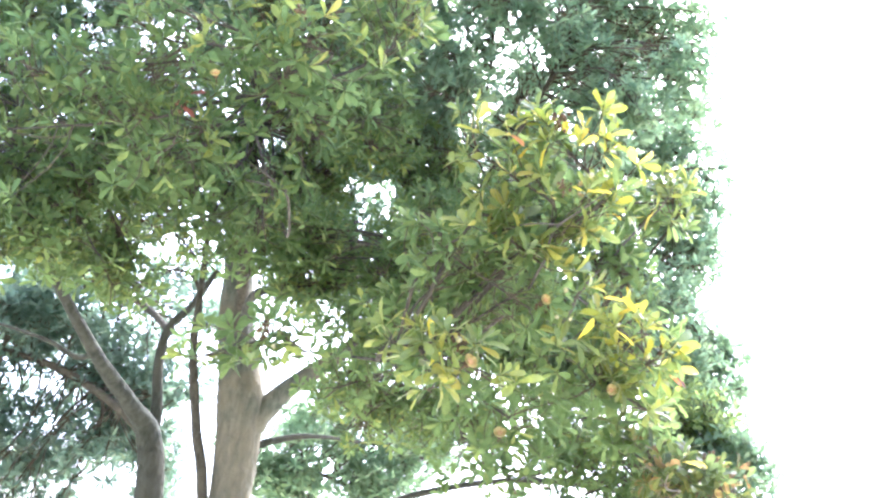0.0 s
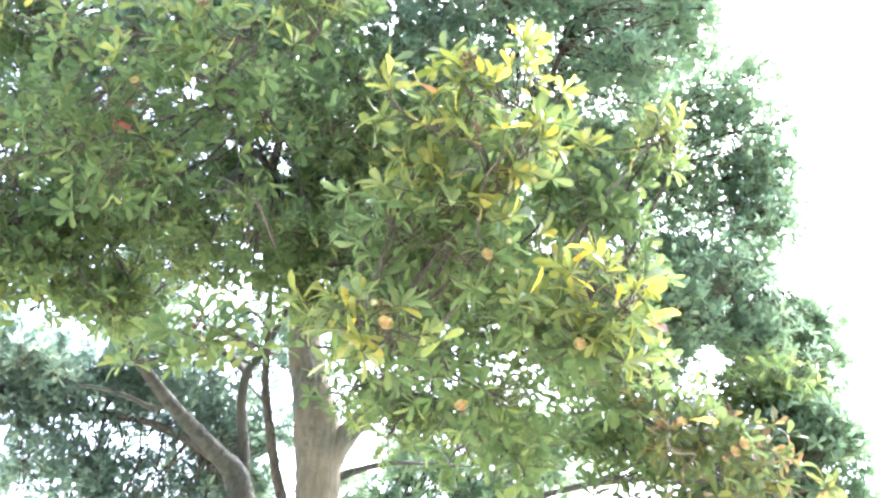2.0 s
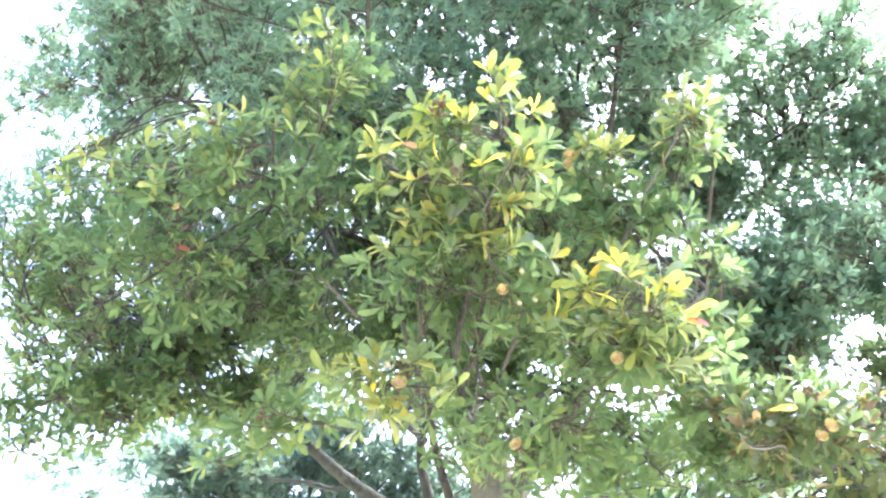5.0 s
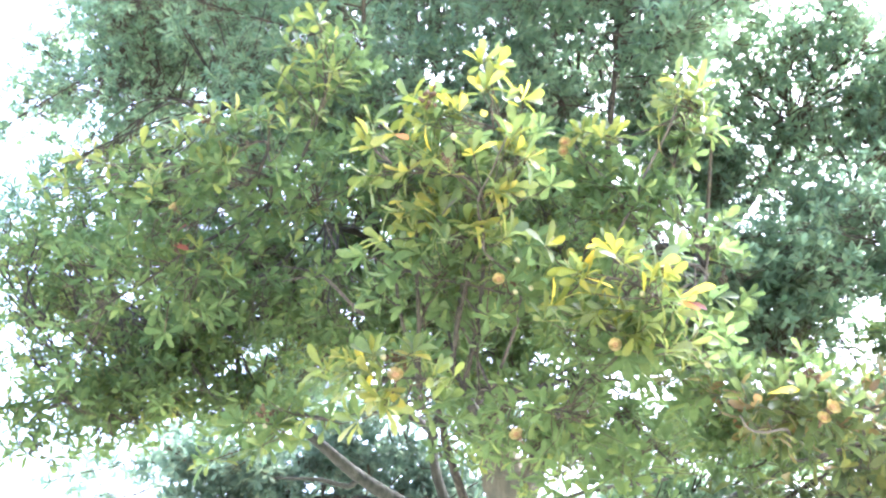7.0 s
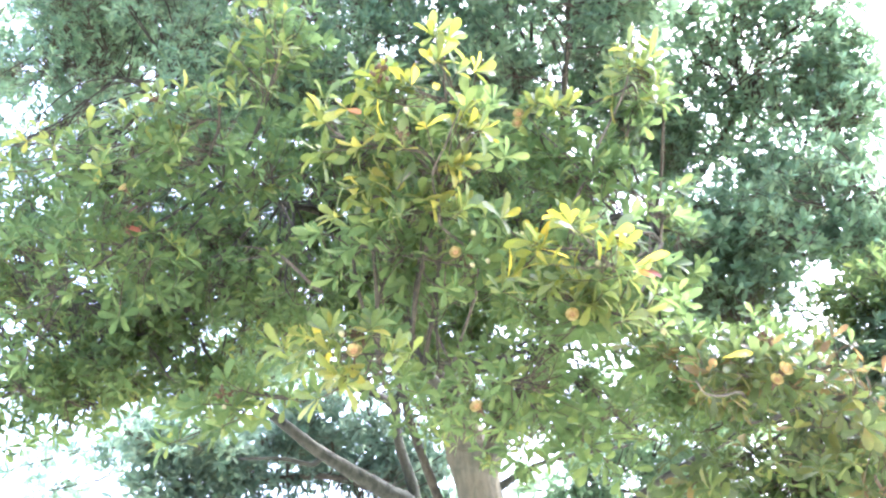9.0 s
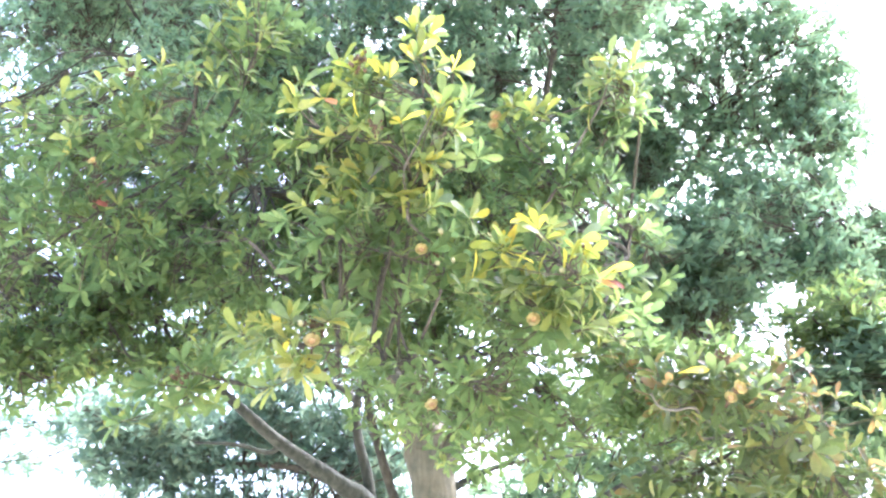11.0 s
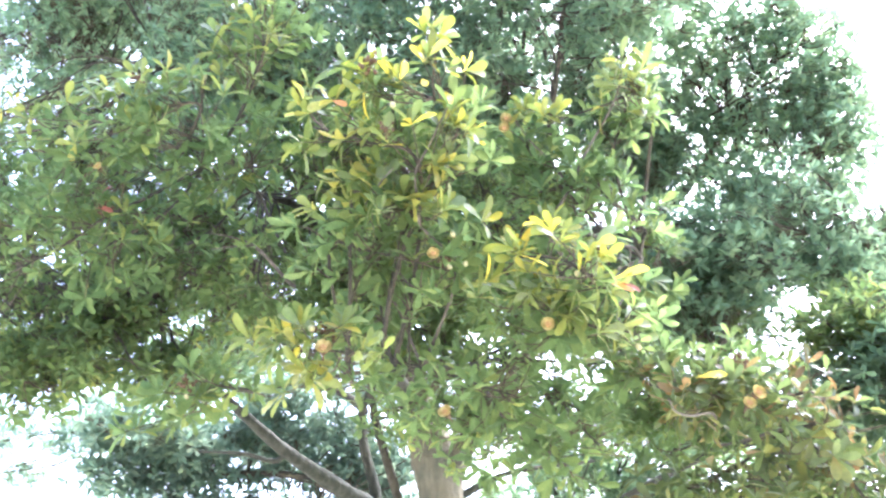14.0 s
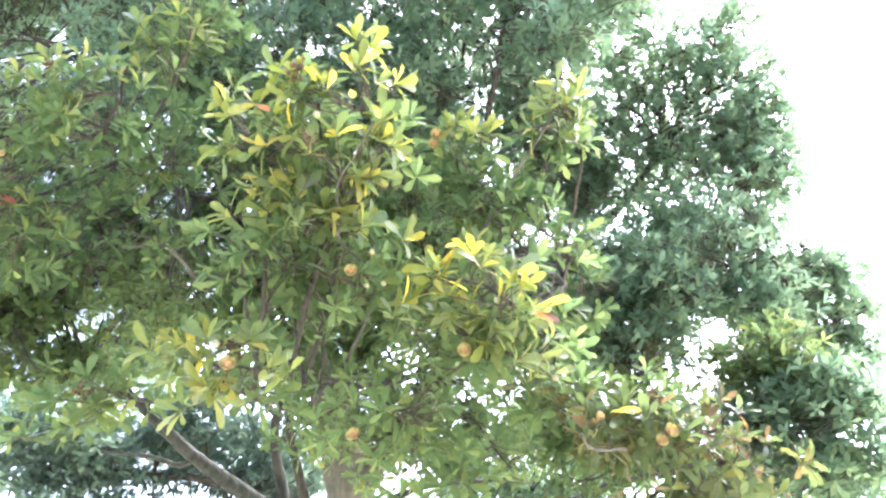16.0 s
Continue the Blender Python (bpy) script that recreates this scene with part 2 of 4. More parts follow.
def spread(centre, radii, n, rng, axis_up=0.55, shell=0.45):
    d = unit(rng.normal(size=(n, 3)))
    r = rng.uniform(0, 1, n) ** shell
    tips = np.array(centre) + d * r[:, None] * np.array(radii)
    axes = unit(d * np.array((1, 1, 0.7)) * 0.8 + np.array((0, 0, axis_up)) + rng.normal(0, 0.35, (n, 3)))
    return tips, axes


LEAF_MESHES = []
for v, q in LEAF_FINE:
    ob = arrays_object("leaf", v, q, M_LEAF)
    LEAF_MESHES.append(ob.data)
    bpy.data.objects.remove(ob)


def single_leaf(m, parent, material=None, rng=None, label=""):
    ob = new("leaf", LEAF_MESHES[rng.integers(len(LEAF_MESHES))])
    ob.parent = parent
    ob.matrix_basis = Matrix([[*row] for row in m] + [[0, 0, 0, 1]])
    if material:
        ob.material_slots[0].link = "OBJECT"
        ob.material_slots[0].material = material
    return tagged(ob, label=label)


BLOOM_ROWS = [
    (2.03, 3.93, 2.685, 0.034), (2.36, 4.15, 3.09, 0.028), (2.745, 4.30, 2.825, 0.030), (2.325, 4.43, 2.57, 0.032), (3.445, 4.57, 2.58, 0.033),
    (3.41, 4.57, 2.545, 0.029), (2.60, 4.53, 3.885, 0.031), (2.59, 4.53, 3.84, 0.028), (0.82, 4.20, 3.75, 0.026)]
BUD_ROWS = [
    (2.34, 3.70, 3.455, 0.017), (1.98, 3.94, 2.765, 0.017), (2.44, 4.13, 3.15, 0.015), (2.42, 4.15, 3.03, 0.013), (2.48, 4.15, 3.035, 0.013),
    (2.87, 4.23, 2.98, 0.015), (3.05, 4.53, 2.785, 0.018), (3.32, 4.53, 2.645, 0.015), (3.59, 4.68, 2.645, 0.017), (1.33, 4.28, 2.68, 0.013)]
# open space kept by each flower, from it towards the light in front
BLOOMS = np.array([(x, y - k * 0.07, z) for x, y, z, r in BLOOM_ROWS + BUD_ROWS for k in range(3)])


def twig_cloud(a, b, c, r0=0.0034, r1=0.0016, steps=4, sides=3):
    """Thin bent tubes from a over b to c, all in one."""
    t = np.linspace(0, 1, steps)[None, :, None]
    line = (1 - t) ** 2 * a[:, None] + 2 * t * (1 - t) * (2 * b - (a + c) / 2)[:, None] + t**2 * c[:, None]
    way = unit(c - a)
    e1 = unit(np.cross(way, (0.37, 0.21, 0.9)))
    e2 = np.cross(way, e1)
    ang = np.arange(sides) * 2 * np.pi / sides
    ring = np.cos(ang)[None, :, None] * e1[:, None] + np.sin(ang)[None, :, None] * e2[:, None]
    r = (r0 + (r1 - r0) * t[0, :, 0])[None, :, None, None]
    v = line[:, :, None] + r * ring[:, None]
    i, k = np.meshgrid(np.arange(steps - 1), np.arange(sides), indexing="ij")
    j = (k + 1) % sides
    q = np.stack([i * sides + k, i * sides + j, (i + 1) * sides + j, (i + 1) * sides + k], -1).reshape(-1, 4)
    return v.reshape(-1, 3), (q[None] + (np.arange(len(a)) * steps * sides)[:, None, None]).reshape(-1, 4)


def bough(tree, root, centre, radii, n, material, seed, size=0.12, shape=None, thick=0.012, label="", up=0.55, along=0.0):
    """A branch from its root on a limb to a spray of leaf whorls round centre, with its twigs and leaves."""
    rng = np.random.default_rng(seed)
    root, centre, radii = (np.array(a, float) for a in (root, centre, radii))
    gap = np.linalg.norm(centre - root)
    bend = (root + centre) / 2 + rng.normal(0, 0.11 * gap, 3) + (0, 0, 0.05 * gap)
    end = centre + (centre - root) / (gap + 1e-6) * min(radii) * 0.5
    branch, line = grow("branch", [root, bend, centre, end], thick, 0.004, tree, M_BRANCH, 7, 6, label, 0.1, seed)
    tips, axes = spread(centre, radii, n, rng, up)
    extra = int(along * gap)
    if extra:
        # side twigs along the outer part of the branch
        at = line[rng.integers(int(0.3 * len(line)), len(line), extra)]
        side = unit(rng.normal(size=(extra, 3)) + (0, -0.4, 0.1))
        tips = np.concatenate([tips, at + side * rng.uniform(0.05, 0.16, (extra, 1))])
        axes = np.concatenate([axes, unit(side + (0, 0, 0.5))])
    near = line[np.maximum(2, np.argmin(np.linalg.norm(line[None] - tips[:, None], axis=2), axis=1) - 3)]
    far = np.linalg.norm(tips - near, axis=1)[:, None]
    mid = (near + tips) / 2 - axes * 0.15 * far + rng.normal(0, 1, tips.shape) * (0.012 + 0.10 * far)
    v, q = twig_cloud(near, mid, tips)
    arrays_object("twig_network", v, q, M_TWIG, branch, "thin brown twigs", "stuff")
    frames = rosettes(tips, axes, rng, size)
    blade = frames[:, :, 3] + 0.55 * frames[:, :, 1]
    frames = frames[np.linalg.norm(blade[:, None] - BLOOMS[None], axis=2).min(1) > 0.06]
    if len(frames):
        v, q = leaf_cloud(frames, shape or LEAF_MID)
        arrays_object("foliage", v, q, material, branch, "", "stuff")
    return branch, tips, axes


def empty(name, place, label, category, group=""):
    ob = new(name)
    ob.location = place
    ob.empty_display_size = 0.2
    bpy.context.view_layer.update()
    return tagged(ob, label=label, category=category, group=group)


# ---- ground ----
rng = np.random.default_rng(5)
gx = np.concatenate([-np.geomspace(1500, 12, 14), np.linspace(-10, 14, 49), np.geomspace(16, 1500, 14)])
gxx, gyy = np.meshgrid(gx, gx + 4, indexing="ij")
gzz = rng.normal(0, 0.012, gxx.shape)
n = len(gx)
gi, gk = np.meshgrid(np.arange(n - 1), np.arange(n - 1), indexing="ij")
gq = np.stack([gi * n + gk, (gi + 1) * n + gk, (gi + 1) * n + gk + 1, gi * n + gk + 1], -1).reshape(-1, 4)
tagged(arrays_object("ground", np.stack([gxx, gyy, gzz], -1).reshape(-1, 3), gq, M_GROUND, None, "unseen ground, made pale to bounce light up under the trees"), category="ground", kind="structure")

# ---- the flowering tree ----
TREE = empty("flowering_tree", (0, 0, 0), "large leafy tree with cream flowers and pale mottled trunk", "tree")
trunk, trunk_line = grow("trunk", [(1.45, 8.5, -0.05), (1.38, 8.5, 1.2), (1.33, 8.5, 2.4), (1.27, 8.5, 3.0), (1.22, 8.5, 3.3), (1.12, 8.5, 3.65), (1.0, 8.5, 4.0), (0.88, 8.45, 4.6), (0.7, 8.4, 5.4), (0.6, 8.2, 6.6), (0.7, 8.0, 7.6)],
                         [0.27, 0.185, 0.165, 0.185, 0.205, 0.17, 0.15, 0.12, 0.09, 0.06, 0.03], 0, TREE, M_TRUNK, 22, 8, "pale grey and tan mottled trunk", 0.025, 3)
BOLES = []


def main_limb(points, r0, r1, seed, label="", material=None):
    ob, line = grow("limb", points, r0, r1, TREE, material or M_BARK, 12, 7, label, 0.05, seed, 0.7)
    BOLES.append(line)
    return ob


main_limb([(1.31, 8.49, 2.85), (1.345, 8.47, 3.15), (1.56, 8.44, 3.5), (1.93, 8.3, 3.87), (2.6, 7.9, 4.5), (3.4, 7.7, 5.0), (3.9, 7.6, 5.6)], [0.09, 0.118, 0.084, 0.068, 0.052, 0.036, 0.02], 0, 11, "", M_TRUNK)
main_limb([(1.32, 8.5, 2.95), (1.6, 8.55, 3.1), (1.9, 8.6, 3.2), (2.5, 8.9, 3.3)], 0.045, 0.012, 12)
main_limb([(1.1, 8.5, 3.75), (1.12, 7.5, 3.94), (1.51, 7.2, 3.99), (1.91, 6.6, 4.0), (2.2, 5.8, 3.8), (2.35, 5.3, 3.5)], 0.05, 0.008, 13)
main_limb([(1.05, 8.5, 3.9), (0.95, 7.4, 4.4), (0.9, 6.4, 4.6), (0.9, 5.6, 4.35), (0.95, 4.85, 4.1)], 0.06, 0.006, 14, "", M_BRANCH)
main_limb([(1.9, 8.3, 3.85), (2.3, 7.2, 4.2), (2.8, 6.2, 4.1), (3.05, 5.5, 3.7), (3.1, 5.1, 3.4)], 0.04, 0.008, 15, "", M_BRANCH)
main_limb([(1.33, 8.4, 2.2), (1.8, 8.1, 2.35), (2.26, 8.0, 2.53), (2.75, 7.9, 2.8), (3.35, 7.4, 2.96), (3.7, 6.2, 2.8), (3.6, 5.2, 2.6)], 0.055, 0.01, 16)
main_limb([(0.95, 8.45, 4.4), (0.5, 7.6, 5.2), (0.2, 6.6, 5.7), (-0.3, 6.2, 6.0)], 0.06, 0.01, 17, "", M_BRANCH)
main_limb([(0.75, 8.4, 5.2), (1.3, 7.8, 5.7), (2.0, 7.3, 6.0), (2.8, 7.0, 6.0)], 0.05, 0.01, 18, "", M_BRANCH)
main_limb([(1.93, 8.3, 3.87), (2.1, 7.0, 3.7), (2.25, 6.0, 3.3), (2.2, 5.2, 3.0), (1.9, 4.7, 2.85), (1.45, 4.6, 2.78)], 0.03, 0.005, 19, "", M_BRANCH)
main_limb([(0.95, 7.4, 4.4), (0.4, 6.4, 4.2), (-0.2, 5.7, 3.7), (-0.6, 5.4, 3.4)], 0.03, 0.006, 20, "", M_BRANCH)
main_limb([(3.35, 7.4, 2.96), (4.0, 6.8, 3.0), (4.5, 6.5, 3.1), (4.8, 6.5, 3.1)], 0.03, 0.006, 21, "", M_BRANCH)
main_limb([(2.3, 7.2, 4.2), (2.6, 6.4, 5.0), (2.8, 5.9, 5.6), (2.8, 5.6, 6.3)], 0.03, 0.008, 22, "", M_BRANCH)
# limb into the overhang above the view, added for its shade
main_limb([(0.9, 6.4, 4.6), (1.1, 5.8, 5.2), (1.3, 5.2, 5.8), (1.5, 4.9, 6.3)], 0.03, 0.008, 24, "", M_BRANCH)
main_limb([(3.35, 7.4, 2.96), (3.9, 7.2, 3.3), (4.3, 7.0, 3.8), (4.45, 6.95, 4.3)], 0.025, 0.006, 25, "", M_BRANCH)
main_limb([(2.6, 7.9, 4.5), (3.2, 7.5, 4.5), (3.8, 7.3, 4.5), (4.1, 7.2, 4.6)], 0.025, 0.006, 26, "", M_BRANCH)
main_limb([(0.2, 6.6, 5.7), (-0.8, 6.8, 6.4), (-1.7, 6.9, 7.0), (-2.6, 6.9, 7.4)], 0.03, 0.008, 23, "", M_BRANCH)
BOLE_LINE = np.concatenate(BOLES + [trunk_line[len(trunk_line) // 2:]])


def root_for(centre, reach):
    """The point of the limbs from which a branch to centre springs: near it, and nearer to the trunk."""
    c = np.array(centre)
    d = np.linalg.norm(BOLE_LINE - c, axis=1) + 3.0 * np.clip(c[1] + 0.25 * reach - BOLE_LINE[:, 1], 0, None)
    return BOLE_LINE[int(np.argmin(d * (1 + 0.07 * np.abs(np.sin(97.0 * c[0] + 31.0 * np.arange(len(d)))))))]


# sprays: x, y, z, half width, half height, whorls, freshness
LEFT_SPRAYS = [
    (1.53, 4.15, 4.42, 0.23, 0.34, 30, 1), (1.10, 4.05, 3.95, 0.42, 0.22, 34, 1), (0.56, 4.20, 3.99, 0.40, 0.32, 40, 0),
    (0.61, 4.40, 3.58, 0.39, 0.26, 28, 0), (1.18, 4.60, 4.04, 0.45, 0.36, 50, 0), (1.32, 4.35, 2.77, 0.30, 0.14, 10, 0),
    (-0.25, 5.00, 3.20, 0.45, 0.28, 18, 0), (0.09, 4.50, 3.86, 0.38, 0.30, 34, 0), (0.46, 5.00, 3.75, 0.60, 0.28, 30, 0)]
FRONT_SPRAYS = [
    (2.23, 3.85, 3.66, 0.25, 0.19, 22, 1), (2.50, 3.85, 3.51, 0.16, 0.14, 12, 2), (2.19, 4.00, 3.38, 0.28, 0.19, 22, 0),
    (2.66, 4.50, 3.88, 0.22, 0.17, 14, 1), (2.33, 4.20, 3.22, 0.33, 0.17, 24, 0), (2.81, 4.20, 3.11, 0.27, 0.17, 22, 2),
    (2.78, 4.35, 2.94, 0.38, 0.15, 24, 1), (2.02, 4.00, 2.74, 0.22, 0.10, 12, 2), (2.41, 4.60, 2.77, 0.39, 0.23, 44, 0),
    (2.59, 5.00, 2.59, 0.49, 0.22, 36, 0), (2.00, 4.35, 3.36, 0.25, 0.17, 20, 0), (2.28, 4.55, 3.42, 0.28, 0.20, 22, 1), (1.85, 4.60, 3.15, 0.22, 0.14, 16, 0)]
RIGHT_SPRAYS = [
    (3.11, 4.60, 4.01, 0.23, 0.20, 16, 1), (2.83, 4.60, 3.62, 0.32, 0.24, 34, 0), (3.02, 4.60, 2.78, 0.20, 0.15, 14, 1),
    (3.34, 4.60, 2.62, 0.27, 0.13, 20, 3), (3.70, 4.90, 2.56, 0.35, 0.18, 34, 3), (3.51, 5.20, 2.45, 0.48, 0.14, 34, 3), (3.90, 5.10, 2.25, 0.40, 0.20, 34, 3), (3.10, 5.00, 2.35, 0.35, 0.15, 24, 3),
    (3.16, 5.30, 3.64, 0.17, 0.34, 26, 0), (3.51, 6.50, 3.42, 0.37, 0.27, 50, 0), (4.24, 6.50, 3.28, 0.32, 0.26, 40, 0)]
seed = 100
# 3 is no age: olive leaves, darkened as if shaded, low on the right
FRESH = {0: M_GREEN, 1: M_YOUNG, 2: M_GOLDEN, 3: M_OLIVE}
# the inner whorls of each spray
for group in (LEFT_SPRAYS, FRONT_SPRAYS, RIGHT_SPRAYS):
    for x, y, z, rx, rz, n, fresh in group:
        seed += 1
        at = (x, y + 0.22, z)
        bough(TREE, root_for(at, rx), at, (rx, (rx + rz) / 2, rz), int(n * 0.9), FRESH[fresh if fresh == 3 else 0], seed, 0.094, LEAF_FINE[fresh], 0.0075, along=9)

def spray(tree, whorls, fresh, seed, size=0.102, singles=0):
    """A leafy branch of known shoots: its wood, the twig to each shoot and the whorl of leaves at its end."""
    rng = np.random.default_rng(seed)
    rows = np.array(whorls, float)
    tips, lean = rows[:, :3], np.radians(rows[:, 3])
    axes = unit(np.stack([np.cos(lean), np.full(len(lean), -0.25), np.sin(lean) + 0.15], -1) + rng.normal(0, 0.22, tips.shape))
    tips = tips - 0.055 * axes
    centre = tips.mean(0) + (0, 0.10, 0)
    way = np.linalg.svd(tips - tips.mean(0))[2][0]
    root = root_for(centre + (0, 0.15, 0), 0.3)
    way = way * (1 if np.dot(way, centre - root) > 0 else -1)
    reach = np.abs((tips - tips.mean(0)) @ way).max()
    line = [root, (root + centre - 0.6 * reach * way) / 2 + rng.normal(0, 0.05, 3), centre - 0.6 * reach * way, centre + rng.normal(0, 0.02, 3), centre + 0.75 * reach * way]
    branch, line = grow("branch", line, 0.011, 0.0035, tree, M_BRANCH, 7, 7, "", 0.1, seed)
    near = line[np.maximum(3, np.argmin(np.linalg.norm(line[None] - (tips - 0.12 * axes)[:, None], axis=2), axis=1) - 2)]
    far = np.linalg.norm(tips - near, axis=1)[:, None]
    mid = (near + tips) / 2 - axes * 0.16 * far + rng.normal(0, 1, tips.shape) * (0.008 + 0.06 * far)
    v, q = twig_cloud(near, mid, tips, 0.0042, 0.0022)
    arrays_object("twig_network", v, q, M_TWIG, branch, "thin brown twigs", "stuff")
    frames = rosettes(tips, axes, rng, size, (5, 8), (12, 84))
    blade = frames[:, :, 3] + 0.55 * frames[:, :, 1]
    frames = frames[np.linalg.norm(blade[:, None] - BLOOMS[None], axis=2).min(1) > 0.045]
    for m in frames[:singles]:
        single_leaf(m, branch, M_YELLOW if rng.uniform() < 0.04 else M_AMBER if rng.uniform() < 0.45 else None, rng)
    sort = np.arange(len(frames) - singles) % len(LEAF_FINE)
    parts = [leaf_cloud(frames[singles:][sort == k], LEAF_FINE[k]) for k in range(len(LEAF_FINE)) if (sort == k).any()]
    if parts:
        v, q = join_arrays(parts)
        arrays_object("foliage", v, q, FRESH[fresh], branch, "", "stuff")
    return branch


# the outer whorls of each spray: x, y, z and the lean of the shoot's tip (0 to the east, 90 upright)
SPIKE_SHOOTS = [
    (1.58, 4.12, 4.61, 80), (1.49, 4.17, 4.71, 100), (1.38, 4.14, 4.55, 95), (1.43, 4.18, 4.55, 80), (1.58, 4.18, 4.54, 60), (1.69, 4.09, 4.46, 60),
    (1.36, 4.08, 4.34, 140), (1.39, 4.21, 4.46, 90), (1.54, 4.12, 4.40, 80), (1.65, 4.12, 4.32, 60), (1.65, 4.24, 4.33, 30), (1.28, 4.16, 4.28, 150),
    (1.37, 4.21, 4.32, 100), (1.52, 4.16, 4.28, 90), (1.61, 4.18, 4.25, 45), (1.60, 4.10, 4.08, 60), (1.37, 4.18, 4.17, 90), (1.37, 4.22, 4.75, 100)]
spray(TREE, SPIKE_SHOOTS, 1, seed + 1, 0.092)
ARCH_SHOOTS = [
    (1.04, 4.11, 4.20, 80), (0.95, 4.15, 4.21, 110), (1.02, 4.14, 4.09, 60), (1.23, 4.04, 4.13, 70), (1.22, 4.15, 4.09, 40), (1.29, 4.12, 4.14, 60),
    (1.38, 4.08, 4.05, 45), (0.90, 4.04, 4.11, 110), (0.87, 4.17, 4.17, 90), (0.74, 4.11, 4.15, 140), (0.79, 4.14, 4.11, 100), (0.57, 4.17, 4.16, 150),
    (0.52, 4.14, 4.12, 130), (0.27, 4.18, 4.26, 120), (0.45, 4.09, 4.02, 160), (0.70, 4.16, 3.99, 120), (0.72, 4.10, 3.88, 120), (0.95, 4.18, 4.02, 90),
    (1.07, 4.17, 4.02, 60), (1.24, 4.05, 3.83, 15), (1.51, 4.05, 3.96, 70), (0.30, 4.07, 4.09, 140), (0.11, 4.18, 4.07, 160), (0.07, 4.10, 3.99, 150)]
spray(TREE, ARCH_SHOOTS, 1, seed + 2, 0.096)
EAVES_SHOOTS = [
    (0.45, 4.43, 3.85, 110), (0.68, 4.38, 3.82, 60), (0.84, 4.41, 3.83, 45), (0.39, 4.39, 3.71, 120), (0.31, 4.39, 3.70, 150), (0.42, 4.42, 3.67, 80),
    (0.72, 4.42, 3.76, 60), (-0.09, 4.47, 3.83, 150), (-0.10, 4.44, 3.72, 150), (0.03, 4.48, 3.88, 140), (0.22, 4.47, 3.69, 160), (0.34, 4.49, 3.56, 200),
    (0.24, 4.44, 3.55, 180), (0.64, 4.36, 3.38, 250), (0.14, 4.47, 3.48, 200), (0.31, 4.48, 3.41, 220), (0.61, 4.47, 3.49, 0), (0.69, 4.42, 3.60, 60),
    (0.56, 4.44, 3.57, 300), (0.03, 4.36, 3.33, 180), (0.10, 4.46, 3.13, 170), (0.12, 4.42, 3.06, 200)]
spray(TREE, EAVES_SHOOTS, 0, seed + 3, 0.082)
CROWN_TIP_SHOOTS = [
    (2.16, 3.85, 3.79, 110), (2.10, 3.81, 3.80, 120), (2.17, 3.94, 3.87, 90), (2.05, 3.96, 3.81, 150), (2.13, 3.81, 3.64, 190), (2.10, 3.93, 3.68, 200),
    (2.30, 3.87, 3.76, 40), (2.35, 3.82, 3.71, 45), (2.42, 3.85, 3.93, 80), (2.48, 3.92, 3.95, 50), (2.37, 3.94, 3.87, 110), (2.47, 3.81, 3.77, 60),
    (2.53, 3.90, 3.76, 20), (2.63, 3.81, 3.65, 0), (2.49, 3.92, 3.64, 90), (2.53, 3.85, 3.56, 60), (2.44, 3.94, 3.56, 100), (2.48, 3.96, 3.58, 80),
    (2.55, 3.88, 3.50, 45), (2.57, 3.96, 3.52, 20), (2.62, 3.85, 3.40, -10), (2.38, 3.81, 3.51, 80)]
spray(TREE, CROWN_TIP_SHOOTS, 2, seed + 4, 0.100, 145)
NECK_SHOOTS = [
    (2.17, 3.98, 3.61, 120), (2.15, 3.88, 3.53, 180), (2.25, 3.91, 3.51, 90), (2.02, 3.94, 3.52, 180), (1.95, 3.98, 3.84, 30), (1.96, 3.90, 3.72, 20),
    (1.99, 3.89, 3.67, 170), (1.80, 4.02, 3.82, 160), (1.88, 3.93, 3.68, 150), (1.86, 4.03, 3.60, 190), (1.92, 4.02, 3.53, -40), (1.85, 3.94, 3.54, 180),
    (2.45, 3.95, 3.41, 60), (2.47, 3.96, 3.35, -20), (2.52, 3.98, 3.40, 20), (2.42, 3.98, 3.40, 160), (2.49, 3.97, 3.34, -40)]
spray(TREE, NECK_SHOOTS, 1, seed + 5, 0.100)
BELT_SHOOTS = [
    (2.08, 4.08, 3.47, 150), (2.10, 4.13, 3.52, 120), (1.96, 4.06, 3.48, 160), (2.04, 4.05, 3.40, 190), (2.21, 4.09, 3.44, 40), (2.20, 4.02, 3.37, 60),
    (2.28, 4.03, 3.35, 100), (2.10, 4.14, 3.38, 100), (2.06, 4.06, 3.36, 180), (1.96, 4.07, 3.38, 190), (1.90, 3.98, 3.29, 160), (2.00, 4.05, 3.31, 200),
    (2.10, 4.07, 3.30, 200), (2.22, 3.98, 3.26, 60), (2.35, 4.08, 3.30, 60), (2.40, 4.08, 3.27, 40), (2.48, 3.99, 3.21, 30), (2.29, 4.08, 3.35, 120),
    (2.34, 4.05, 3.23, -60), (2.44, 4.09, 3.24, -20)]
spray(TREE, BELT_SHOOTS, 1, seed + 6, 0.100)
